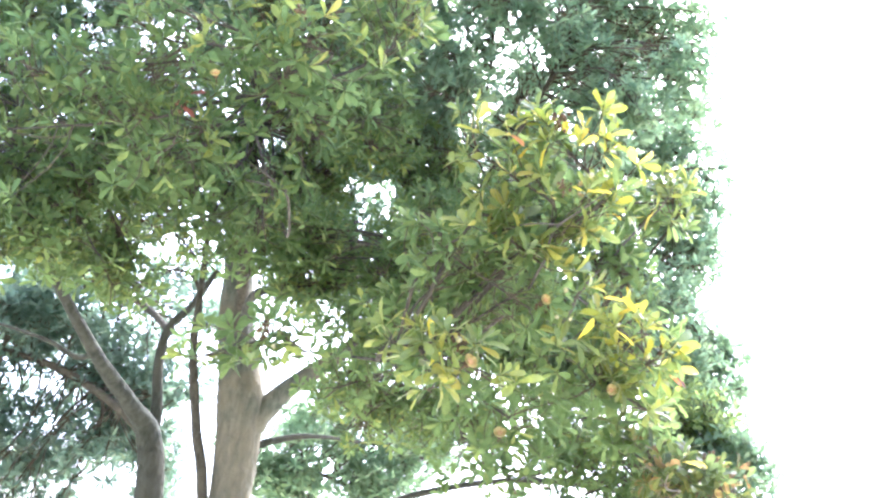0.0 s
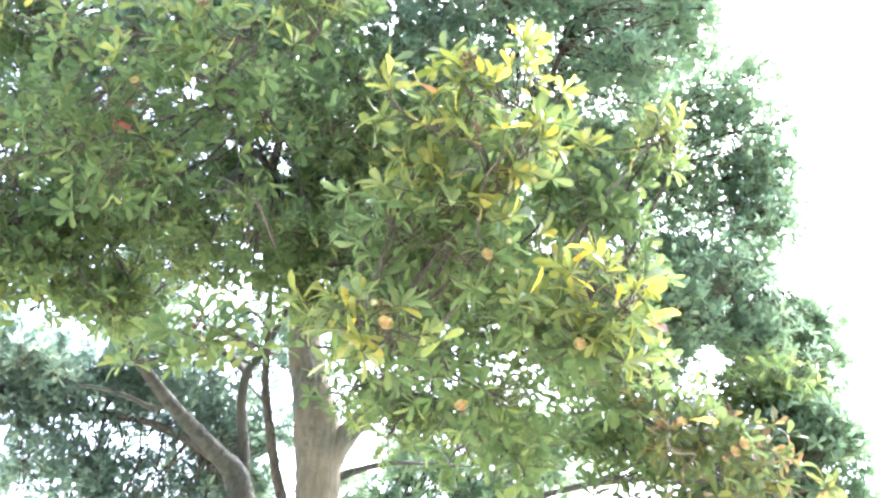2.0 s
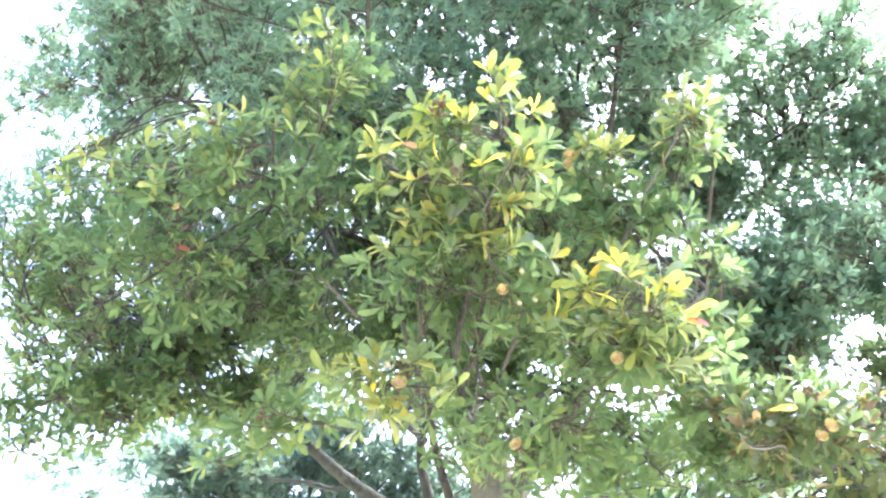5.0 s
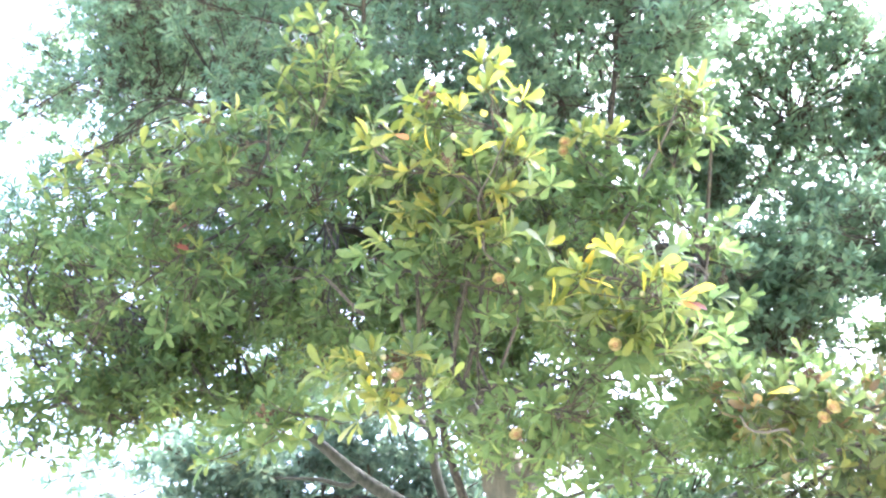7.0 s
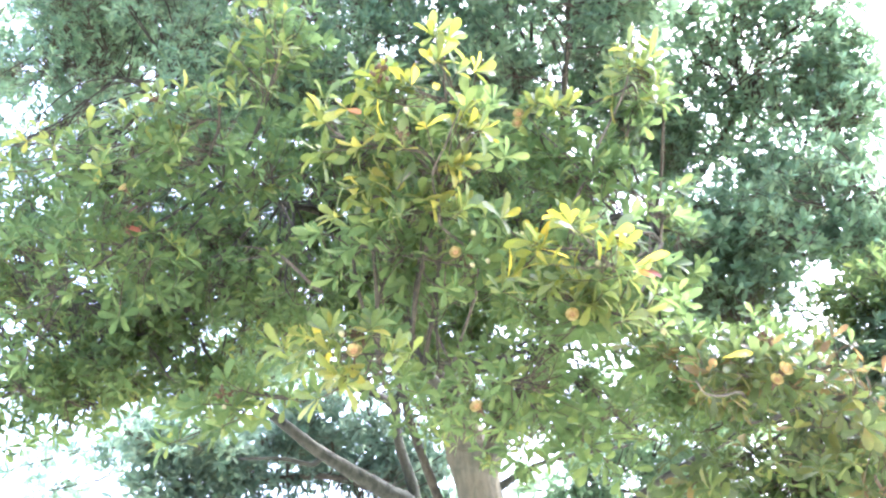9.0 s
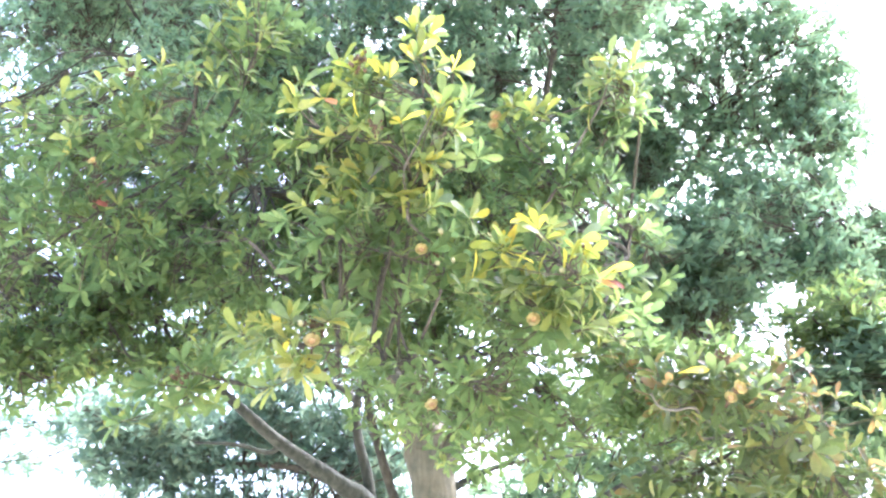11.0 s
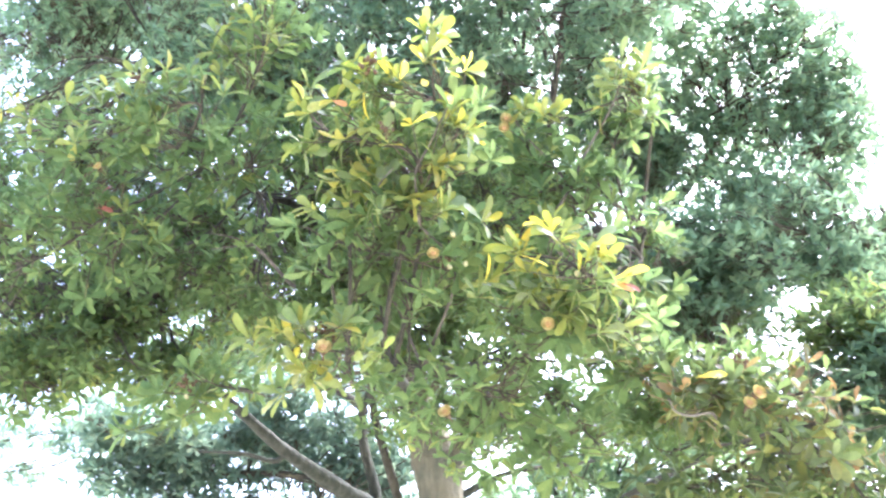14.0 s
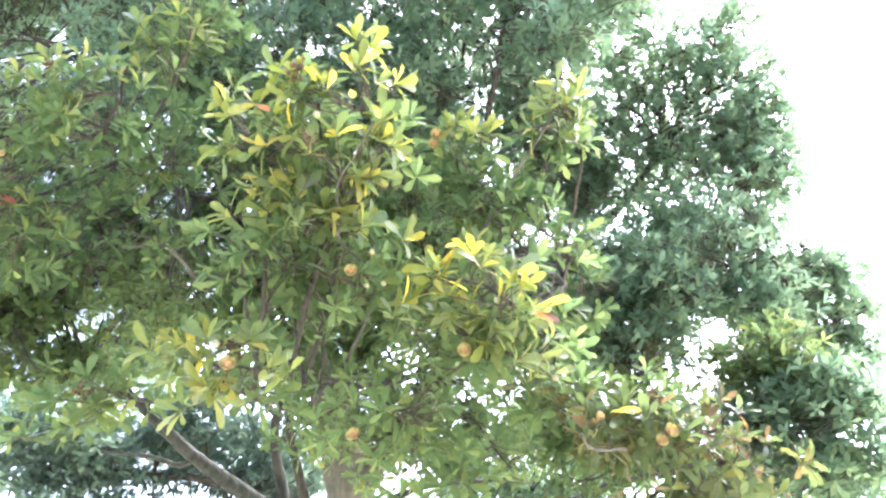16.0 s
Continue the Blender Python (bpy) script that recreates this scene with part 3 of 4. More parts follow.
WAIST_SHOOTS = [
    (1.73, 4.19, 3.30, 185), (1.74, 4.24, 3.38, 150), (1.84, 4.25, 3.36, 170), (2.01, 4.13, 3.29, 120), (2.06, 4.14, 3.25, 0), (2.10, 4.24, 3.32, 20),
    (2.18, 4.28, 3.32, 40), (2.26, 4.17, 3.28, 90), (2.32, 4.20, 3.27, 100), (1.81, 4.22, 3.18, 210), (1.87, 4.18, 3.18, 230), (1.76, 4.19, 3.15, 200),
    (1.83, 4.18, 3.06, 240), (1.90, 4.19, 3.23, 180), (2.48, 4.22, 3.20, 0), (2.44, 4.18, 3.11, 0), (2.35, 4.19, 2.99, 60), (2.27, 4.25, 2.97, 200),
    (2.34, 4.13, 2.93, -60), (2.25, 4.22, 3.18, 120), (2.38, 4.25, 3.25, 30)]
spray(TREE, WAIST_SHOOTS, 0, seed + 7, 0.100)
RIGHT_TIP_SHOOTS = [
    (3.11, 4.58, 4.17, 90), (3.10, 4.57, 4.11, 110), (3.24, 4.66, 4.20, 80), (3.24, 4.57, 4.08, 20), (3.18, 4.56, 4.08, 80), (3.00, 4.60, 4.09, 160),
    (3.08, 4.64, 4.13, 130), (3.04, 4.55, 4.02, 190), (3.26, 4.58, 3.94, 20), (3.24, 4.58, 3.87, 10), (3.22, 4.66, 4.04, 60), (3.18, 4.60, 3.88, -10),
    (3.14, 4.67, 4.08, 90), (2.96, 4.56, 3.92, 170), (2.81, 4.58, 3.97, 80), (2.82, 4.63, 3.95, 50), (2.71, 4.67, 4.07, 100), (2.69, 4.60, 4.00, 60),
    (2.64, 4.57, 4.01, 140), (2.76, 4.55, 3.94, 90)]
spray(TREE, RIGHT_TIP_SHOOTS, 1, seed + 8, 0.100)
RIGHT_ARM_SHOOTS = [
    (2.94, 4.71, 3.86, 100), (2.87, 4.66, 3.78, 120), (2.98, 4.76, 3.85, 30), (3.13, 4.76, 3.87, 20), (2.84, 4.66, 3.72, 110), (2.80, 4.67, 3.71, 160),
    (3.02, 4.76, 3.75, 60), (3.05, 4.73, 3.67, 30), (3.12, 4.76, 3.65, -10), (2.80, 4.68, 3.60, 80), (2.72, 4.65, 3.65, 120), (2.65, 4.68, 3.79, 140),
    (2.52, 4.76, 3.80, 195), (2.61, 4.67, 3.78, 30), (3.01, 4.68, 3.54, 80), (3.13, 4.70, 3.53, 30), (3.10, 4.70, 3.50, 60), (2.91, 4.70, 3.53, 70),
    (2.60, 4.78, 3.67, 150), (2.58, 4.66, 3.82, 130), (3.22, 4.63, 3.30, 0), (3.21, 4.78, 3.42, 20), (3.17, 4.77, 3.17, 0), (3.12, 4.79, 3.44, 40)]
spray(TREE, RIGHT_ARM_SHOOTS, 0, seed + 9, 0.100)
BRIGHT_SHOOTS = [
    (2.78, 4.18, 3.18, 100), (2.80, 4.26, 3.23, 75), (2.74, 4.26, 3.25, 140), (2.86, 4.15, 3.12, 40), (2.88, 4.23, 3.18, 30), (2.64, 4.24, 3.18, 100),
    (2.66, 4.22, 3.14, 60), (2.62, 4.19, 3.13, 160), (2.72, 4.16, 3.10, 40), (2.70, 4.17, 3.01, -50), (2.66, 4.15, 3.02, 150), (2.99, 4.12, 3.06, 30),
    (2.94, 4.20, 3.09, 60), (3.01, 4.16, 3.01, 20), (2.96, 4.24, 3.01, 60), (2.85, 4.12, 2.99, 130), (2.89, 4.25, 3.02, 60), (2.99, 4.22, 2.95, 5),
    (2.77, 4.26, 2.99, 120), (2.73, 4.25, 3.02, 160), (2.68, 4.25, 2.96, 170), (2.60, 4.20, 2.99, 20), (2.59, 4.11, 3.21, 30)]
spray(TREE, BRIGHT_SHOOTS, 2, seed + 10, 0.100, 145)
BRIGHT_SKIRT_SHOOTS = [
    (2.47, 4.37, 3.07, 160), (2.52, 4.28, 3.01, 60), (2.63, 4.30, 3.02, 100), (2.83, 4.36, 3.00, 60), (2.77, 4.33, 2.95, 80), (2.71, 4.32, 2.95, -60),
    (2.79, 4.40, 2.95, -40), (2.60, 4.35, 2.98, 200), (2.86, 4.30, 2.95, 30), (2.92, 4.29, 2.90, 20), (2.93, 4.39, 2.89, 0), (2.87, 4.33, 2.87, -20),
    (2.74, 4.38, 2.94, -90), (2.67, 4.31, 2.93, -100), (3.02, 4.28, 2.91, -20), (3.10, 4.34, 2.90, 10), (2.84, 4.38, 2.85, -40), (2.97, 4.28, 2.80, 20),
    (3.03, 4.38, 2.81, 10), (3.07, 4.40, 2.83, -10), (3.10, 4.38, 2.78, 20), (3.01, 4.38, 2.81, 100)]
spray(TREE, BRIGHT_SKIRT_SHOOTS, 1, seed + 11, 0.100)
LOW_MIDDLE_SHOOTS = [
    (1.91, 3.93, 2.82, 100), (1.90, 4.03, 2.88, 80), (1.81, 4.07, 2.83, 140), (1.90, 3.94, 2.76, 120), (1.80, 3.97, 2.82, 150), (1.94, 3.97, 2.83, 50),
    (2.07, 4.01, 2.83, 70), (2.11, 4.00, 2.83, 50), (2.03, 4.01, 2.82, 130), (2.13, 4.05, 2.84, 17), (2.21, 3.93, 2.70, 10), (2.17, 3.94, 2.67, 200),
    (1.91, 3.95, 2.73, 170), (1.84, 3.95, 2.75, 160), (1.79, 3.94, 2.74, 180), (1.69, 4.09, 2.74, 200), (1.77, 4.07, 2.73, 170), (1.92, 3.94, 2.65, 150),
    (2.02, 4.01, 2.60, -30), (1.82, 3.98, 2.55, 220), (1.88, 3.98, 2.61, 220), (1.76, 3.99, 2.81, 160), (1.66, 4.03, 2.82, 180), (1.97, 4.02, 2.63, -60)]
spray(TREE, LOW_MIDDLE_SHOOTS, 1, seed + 12, 0.100)
LOW_LEFT_SHOOTS = [
    (1.27, 4.41, 2.85, 90), (1.23, 4.38, 2.87, 120), (1.20, 4.40, 2.82, 150), (1.09, 4.37, 2.77, 140), (1.01, 4.44, 2.77, 170), (0.94, 4.46, 2.67, 180),
    (1.03, 4.41, 2.66, 90), (0.96, 4.36, 2.59, 190), (1.21, 4.38, 2.67, 150), (1.14, 4.41, 2.64, 200), (1.15, 4.45, 2.59, 220), (1.25, 4.47, 2.69, -65),
    (1.36, 4.41, 2.76, 30), (1.36, 4.48, 2.81, 10), (1.36, 4.45, 2.86, 20), (1.42, 4.42, 2.87, 30), (1.34, 4.41, 2.72, 0), (1.45, 4.43, 2.82, 10)]
spray(TREE, LOW_LEFT_SHOOTS, 0, seed + 13, 0.100)
LOW_RIGHT_SHOOTS = [
    (3.28, 4.69, 2.77, 90), (3.29, 4.65, 2.72, 80), (3.15, 4.69, 2.77, 100), (3.13, 4.65, 2.73, 120), (3.19, 4.62, 2.67, 60), (3.34, 4.67, 2.69, 30),
    (3.39, 4.69, 2.75, 90), (3.39, 4.59, 2.68, 50), (3.44, 4.65, 2.71, 20), (2.99, 4.65, 2.75, 150), (3.02, 4.72, 2.73, 190), (3.06, 4.73, 2.74, 0),
    (2.97, 4.64, 2.83, 60), (3.05, 4.72, 2.81, 20), (3.23, 4.71, 2.67, 120), (3.16, 4.62, 2.65, 160), (3.24, 4.65, 2.61, -60), (3.12, 4.60, 2.61, 180),
    (3.28, 4.71, 2.58, -20), (3.33, 4.69, 2.60, -60), (3.39, 4.72, 2.62, 20), (3.47, 4.71, 2.66, 60), (3.51, 4.69, 2.67, 30)]
spray(TREE, LOW_RIGHT_SHOOTS, 3, seed + 14, 0.100)
FAR_RIGHT_SHOOTS = [
    (3.64, 4.90, 2.81, 40), (3.67, 4.87, 2.78, 60), (3.70, 4.80, 2.78, 30), (3.64, 4.87, 2.74, 0), (3.55, 4.78, 2.63, 30), (3.52, 4.80, 2.57, -20),
    (3.49, 4.90, 2.55, -60), (3.56, 4.79, 2.54, -30), (3.65, 4.79, 2.60, 20), (3.72, 4.80, 2.64, 0), (3.70, 4.92, 2.59, -20), (3.77, 4.81, 2.62, 10),
    (3.61, 4.78, 2.50, -20), (3.75, 4.92, 2.52, 0), (3.33, 4.80, 2.54, -60), (3.29, 4.92, 2.50, -80), (3.23, 4.89, 2.52, -90), (3.19, 4.91, 2.57, 200),
    (3.40, 4.93, 2.50, -60), (3.79, 4.87, 2.75, 20), (3.57, 4.91, 2.77, 80)]
spray(TREE, FAR_RIGHT_SHOOTS, 3, seed + 15, 0.082)
seed += 15

# bare stems that show between the leaves
STEMS = [
    ([(2.316, 4.150, 3.210), (2.325, 4.100, 3.258), (2.321, 4.050, 3.331), (2.341, 4.000, 3.376), (2.406, 3.950, 3.437), (2.449, 3.900, 3.474), (2.506, 3.850, 3.528)], 0.0065, 0.003),
    ([(2.721, 4.750, 3.414), (2.788, 4.722, 3.532), (2.855, 4.693, 3.622), (2.917, 4.665, 3.728), (3.019, 4.637, 3.872), (3.080, 4.608, 3.964), (3.117, 4.580, 4.076)], 0.0085, 0.0035),
    ([(2.824, 4.750, 3.627), (2.763, 4.683, 3.732), (2.688, 4.617, 3.810), (2.639, 4.550, 3.883)], 0.005, 0.003),
]
SIDE_STEMS = [
    ([(3.293, 4.700, 2.547), (3.210, 4.633, 2.534), (3.155, 4.567, 2.537), (3.132, 4.500, 2.570)], 0.006, 0.003),
    ([(1.222, 5.000, 3.661), (1.127, 4.950, 3.706), (1.009, 4.900, 3.730)], 0.006, 0.003),
    ([(1.222, 5.000, 3.651), (1.148, 4.950, 3.664), (1.007, 4.900, 3.639)], 0.006, 0.003),
    ([(1.953, 4.300, 3.300), (2.077, 4.150, 3.316), (2.200, 4.000, 3.335), (2.297, 3.850, 3.295)], 0.005, 0.0025),
]
for k, (points, r0, r1) in enumerate(STEMS + SIDE_STEMS):
    start = np.array(points[0])
    grow("branch", [root_for(start + (0, 0.5, 0), 0.3), start + (0.03, 0.42, -0.02), *points], [r0 * 1.3, r0 * 1.1] + [r0 + (r1 - r0) * q / (len(points) - 1) for q in range(len(points))], 0, TREE, M_STEM, 7, 7, "bare pale grey-brown stem", 0.08, 600 + k)

# the body of the crown: centre, half sizes, boughs, whorls a bough, bough size
MASSES = [
    (0.5, 6.8, 5.3, 1.9, 1.3, 1.2, 32, 23, 0.50), (2.0, 7.2, 5.6, 1.5, 1.2, 1.2, 26, 44, 0.50), (1.1, 7.2, 7.2, 2.4, 1.5, 1.1, 32, 40, 0.55),
    (2.8, 5.8, 6.0, 0.95, 0.8, 0.85, 16, 28, 0.42), (3.85, 7.35, 5.30, 0.80, 0.7, 1.0, 30, 15, 0.38), (-1.4, 6.9, 7.0, 1.3, 1.1, 1.1, 22, 36, 0.50),
    (2.2, 5.5, 3.75, 0.85, 0.45, 0.55, 14, 30, 0.35), (0.6, 5.4, 3.95, 0.85, 0.5, 0.5, 13, 11, 0.32), (4.10, 6.95, 4.15, 0.40, 0.5, 0.70, 17, 12, 0.28)]
SKIRTS = [
    (4.25, 6.4, 2.9, 0.5, 0.5, 0.4, 16, 26, 0.32), (-0.4, 5.4, 3.55, 0.70, 0.5, 0.55, 10, 9, 0.26), (1.15, 5.7, 3.78, 0.35, 0.35, 0.25, 8, 14, 0.28),
    (0.2, 5.6, 3.28, 0.35, 0.35, 0.2, 5, 13, 0.26), (3.4, 6.6, 4.0, 0.5, 0.6, 0.4, 10, 22, 0.32), (-0.7, 5.5, 4.4, 0.55, 0.5, 0.6, 9, 10, 0.34),
    (2.2, 7.6, 4.5, 0.9, 0.8, 0.6, 14, 30, 0.40), (1.9, 5.6, 3.2, 0.3, 0.35, 0.3, 6, 18, 0.28), (2.9, 7.2, 5.6, 0.6, 0.8, 0.8, 10, 22, 0.42),
    (2.6, 6.2, 3.1, 0.7, 0.6, 0.4, 10, 16, 0.34)]
SKIRTS_2 = [
    (3.7, 5.9, 2.42, 0.55, 0.4, 0.3, 14, 24, 0.30), (4.05, 6.3, 3.38, 0.35, 0.4, 0.25, 9, 17, 0.28), (3.2, 5.5, 2.85, 0.35, 0.35, 0.25, 9, 18, 0.28),
    (3.55, 6.5, 4.0, 0.3, 0.4, 0.35, 7, 18, 0.30)]
FILL = [
    (3.3, 6.7, 6.4, 0.6, 0.7, 0.5, 10, 20, 0.40), (-0.6, 7.0, 4.7, 0.8, 0.8, 0.6, 12, 20, 0.42), (1.5, 7.2, 4.75, 0.5, 0.6, 0.35, 8, 26, 0.36),
    (1.2, 5.6, 4.6, 0.6, 0.4, 0.4, 8, 26, 0.36), (-1.15, 5.9, 4.9, 0.55, 0.5, 0.75, 11, 15, 0.38),
    # the mass at z 6.3 overhangs out of view, added to shade the left sprays
    (1.4, 4.9, 6.3, 1.1, 0.6, 0.55, 12, 24, 0.42), (0.1, 6.2, 3.85, 0.8, 0.5, 0.45, 9, 10, 0.30), (-1.0, 6.5, 4.2, 0.6, 0.5, 0.5, 9, 16, 0.38), (3.65, 7.4, 4.45, 0.6, 0.6, 0.35, 12, 18, 0.34)]
CLOSE = [
    (4.47, 7.1, 5.07, 0.20, 0.3, 0.24, 6, 11, 0.24), (4.37, 7.2, 4.67, 0.20, 0.3, 0.24, 6, 11, 0.24), (4.56, 7.1, 5.54, 0.20, 0.3, 0.24, 6, 11, 0.24),
    (4.67, 7.3, 4.30, 0.20, 0.3, 0.24, 6, 11, 0.24), (4.91, 7.3, 3.96, 0.20, 0.3, 0.24, 6, 11, 0.24), (4.99, 7.3, 3.63, 0.20, 0.3, 0.24, 5, 11, 0.24),
    (3.43, 5.3, 5.26, 0.16, 0.3, 0.24, 6, 9, 0.22), (-2.52, 7.2, 8.09, 0.45, 0.4, 0.38, 10, 15, 0.34), (-1.55, 7.2, 8.01, 0.45, 0.4, 0.38, 11, 18, 0.34),
    (-0.89, 7.2, 7.93, 0.45, 0.4, 0.38, 9, 18, 0.34)]
CLOSE_2 = [
    (-1.90, 7.2, 7.35, 0.45, 0.4, 0.38, 8, 15, 0.34), (-3.42, 7.2, 8.22, 0.45, 0.4, 0.38, 4, 10, 0.34), (3.15, 5.45, 5.15, 0.25, 0.3, 0.36, 9, 13, 0.24),
    (3.05, 6.9, 5.6, 0.35, 0.4, 0.5, 9, 16, 0.32), (3.35, 7.3, 5.2, 0.3, 0.4, 0.6, 9, 16, 0.32), (1.45, 6.0, 3.55, 0.3, 0.35, 0.2, 6, 12, 0.26),
    (1.1, 6.5, 4.4, 0.4, 0.4, 0.3, 8, 18, 0.34), (-1.6, 7.1, 7.3, 0.8, 0.7, 0.5, 10, 22, 0.45), (-0.7, 7.1, 7.1, 0.7, 0.6, 0.4, 8, 22, 0.42),
    (3.75, 7.0, 6.1, 0.45, 0.6, 0.35, 9, 18, 0.36)]
CLOSE_3 = [
    (-0.6, 7.6, 4.25, 0.7, 0.6, 0.3, 13, 20, 0.38), (2.05, 6.6, 3.2, 0.3, 0.3, 0.22, 6, 12, 0.26), (4.42, 7.15, 5.8, 0.30, 0.5, 1.0, 21, 12, 0.34),
    (-0.75, 5.0, 3.9, 0.35, 0.4, 0.65, 7, 9, 0.28), (-2.35, 6.4, 6.2, 0.45, 0.5, 0.75, 4, 9, 0.30), (-2.8, 6.6, 7.3, 0.5, 0.5, 0.5, 8, 14, 0.38),
    # the mass at z 6.35 is more of the unseen overhang, added for shade
    (4.74, 7.3, 4.05, 0.34, 0.35, 0.42, 14, 11, 0.27), (0.2, 4.7, 6.35, 0.9, 0.6, 0.5, 11, 22, 0.42), (0.6, 5.6, 5.6, 1.2, 0.6, 0.5, 14, 22, 0.42),
    (0.0, 6.9, 7.0, 0.7, 0.6, 0.4, 8, 22, 0.42)]
# the shaded inside of the crown
INSIDE = [
    (-0.29, 5.2, 3.25, 0.28, 0.3, 0.20, 6, 10, 0.24), (0.08, 5.3, 3.26, 0.28, 0.3, 0.20, 6, 10, 0.24), (0.21, 5.6, 3.59, 0.28, 0.3, 0.20, 6, 11, 0.24),
    (-0.52, 5.1, 3.14, 0.28, 0.3, 0.20, 5, 9, 0.24), (0.36, 5.8, 3.35, 0.28, 0.3, 0.20, 5, 10, 0.24), (-0.26, 5.4, 3.49, 0.28, 0.3, 0.20, 5, 10, 0.24),
    (3.57, 5.6, 6.08, 0.30, 0.35, 0.26, 10, 13, 0.26), (3.67, 6.2, 6.19, 0.30, 0.35, 0.26, 7, 13, 0.26), (-1.50, 5.6, 5.02, 0.30, 0.35, 0.26, 6, 11, 0.26),
    (-1.39, 5.6, 4.45, 0.30, 0.35, 0.26, 6, 11, 0.26)]
INSIDE_2 = [
    (-1.23, 5.8, 4.13, 0.30, 0.35, 0.26, 6, 11, 0.26), (-1.11, 5.8, 3.67, 0.30, 0.35, 0.26, 5, 10, 0.26), (-0.77, 6.5, 5.41, 0.34, 0.35, 0.26, 9, 16, 0.28),
    (-0.25, 6.3, 5.54, 0.34, 0.35, 0.26, 8, 16, 0.28), (0.13, 6.2, 4.46, 0.38, 0.4, 0.34, 12, 18, 0.32), (-0.55, 6.3, 4.59, 0.38, 0.4, 0.34, 7, 13, 0.32),
    (0.73, 6.2, 4.00, 0.38, 0.4, 0.34, 5, 12, 0.32), (1.65, 6.3, 3.94, 0.38, 0.4, 0.34, 6, 13, 0.32), (2.71, 6.4, 3.72, 0.38, 0.4, 0.34, 9, 16, 0.32),
    (3.35, 6.8, 3.77, 0.38, 0.4, 0.34, 9, 14, 0.32)]
INSIDE_3 = [
    (3.80, 7.0, 4.16, 0.38, 0.4, 0.34, 8, 14, 0.32), (2.18, 6.6, 4.78, 0.38, 0.4, 0.34, 8, 16, 0.32), (1.42, 6.0, 4.79, 0.38, 0.4, 0.34, 8, 16, 0.32),
    (-1.14, 6.4, 4.28, 0.38, 0.4, 0.34, 4, 11, 0.32),
    (2.20, 6.9, 5.70, 0.28, 0.35, 0.26, 6, 13, 0.28), (2.01, 6.9, 5.27, 0.28, 0.35, 0.26, 6, 13, 0.28), (0.66, 6.5, 4.62, 0.28, 0.35, 0.26, 6, 13, 0.28), (2.42, 6.8, 5.24, 0.28, 0.35, 0.26, 5, 12, 0.28)]
# the top of the crown, unseen above the view, added to shade the inside
SHADE_TOP = [(0.0, 7.6, 9.1, 2.2, 1.5, 0.7, 26, 46, 0.70), (2.4, 7.6, 8.9, 1.8, 1.5, 0.7, 24, 46, 0.70), (1.1, 6.1, 8.7, 2.3, 0.7, 0.45, 20, 46, 0.62), (-2.2, 7.2, 8.9, 0.9, 1.0, 0.5, 10, 40, 0.6)]
rng = np.random.default_rng(77)
for cx, cy, cz, rx, ry, rz, boughs, whorls, size in MASSES + SKIRTS + SKIRTS_2 + FILL + CLOSE + CLOSE_2 + CLOSE_3 + INSIDE + INSIDE_2 + INSIDE_3 + SHADE_TOP:
    for k in range(boughs):
        seed += 1
        d = unit(rng.normal(size=3)) * rng.uniform(0.05, 1) ** 0.5
        c = np.array((cx, cy, cz)) + d * (rx, ry, rz)
        r = size * rng.uniform(0.75, 1.2)
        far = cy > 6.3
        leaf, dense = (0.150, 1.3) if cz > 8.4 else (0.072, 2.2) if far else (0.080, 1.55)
        # far and high masses get the leaf colour with haze mixed in
        tone = M_HAZED if cy > 6.7 or cz > 5.0 or (cx > 3.2 and far) else M_GREEN
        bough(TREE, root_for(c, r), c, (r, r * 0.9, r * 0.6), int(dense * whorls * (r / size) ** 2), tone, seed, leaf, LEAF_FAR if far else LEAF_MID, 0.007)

# ---- the slim tree beside it ----
SLIM = empty("slim_tree", (0, 0, 0), "slim young tree with a thin grey stem", "tree")
stem, stem_line = grow("trunk", [(1.72, 8.40, -0.03), (1.45, 8.40, 1.16), (1.09, 8.40, 2.57), (0.93, 8.40, 3.00), (0.73, 8.40, 3.64), (0.67, 8.40, 4.03), (0.62, 8.40, 4.39), (0.55, 8.35, 4.96)], 0.055, 0.022, SLIM, M_BRANCH, 10, 6, "", 0.06, 31)
grow("limb", [(0.66, 8.40, 4.15), (0.55, 8.40, 4.29), (0.42, 8.40, 4.31), (0.16, 8.40, 4.24)], 0.02, 0.008, SLIM, M_BRANCH, 8, 6, "", 0.06, 32)
# its leaves take the haze-tinted colour too
bough(SLIM, (0.59, 8.38, 4.64), (0.53, 8.18, 5.29), (0.4, 0.4, 0.3), 60, M_HAZED, 301, 0.11, LEAF_MID, 0.015)

# ---- the tree behind ----
REAR = empty("forked_tree", (0, 0, 0), "leafy tree with a forked pale trunk", "tree")
rear_a = grow("trunk", [(0.85, 9.0, -0.05), (0.78, 9.0, 1.4), (0.66, 9.0, 2.5), (0.52, 8.95, 2.98), (0.36, 8.75, 3.14), (0.08, 8.3, 3.35), (-0.1, 8.0, 3.52), (-0.42, 7.6, 3.86), (-0.65, 7.3, 4.1)],
              [0.17, 0.135, 0.12, 0.11, 0.075, 0.058, 0.05, 0.032, 0.018], 0, REAR, M_BARK, 14, 6, "", 0.04, 41)[1]
rear_b = grow("limb", [(0.54, 8.97, 2.85), (0.53, 9.0, 3.17), (0.43, 8.95, 3.6), (0.43, 8.9, 3.92), (0.57, 8.8, 4.14), (0.72, 8.7, 4.5)], 0.06, 0.025, REAR, M_BARK, 10, 6, "", 0.05, 42)[1]
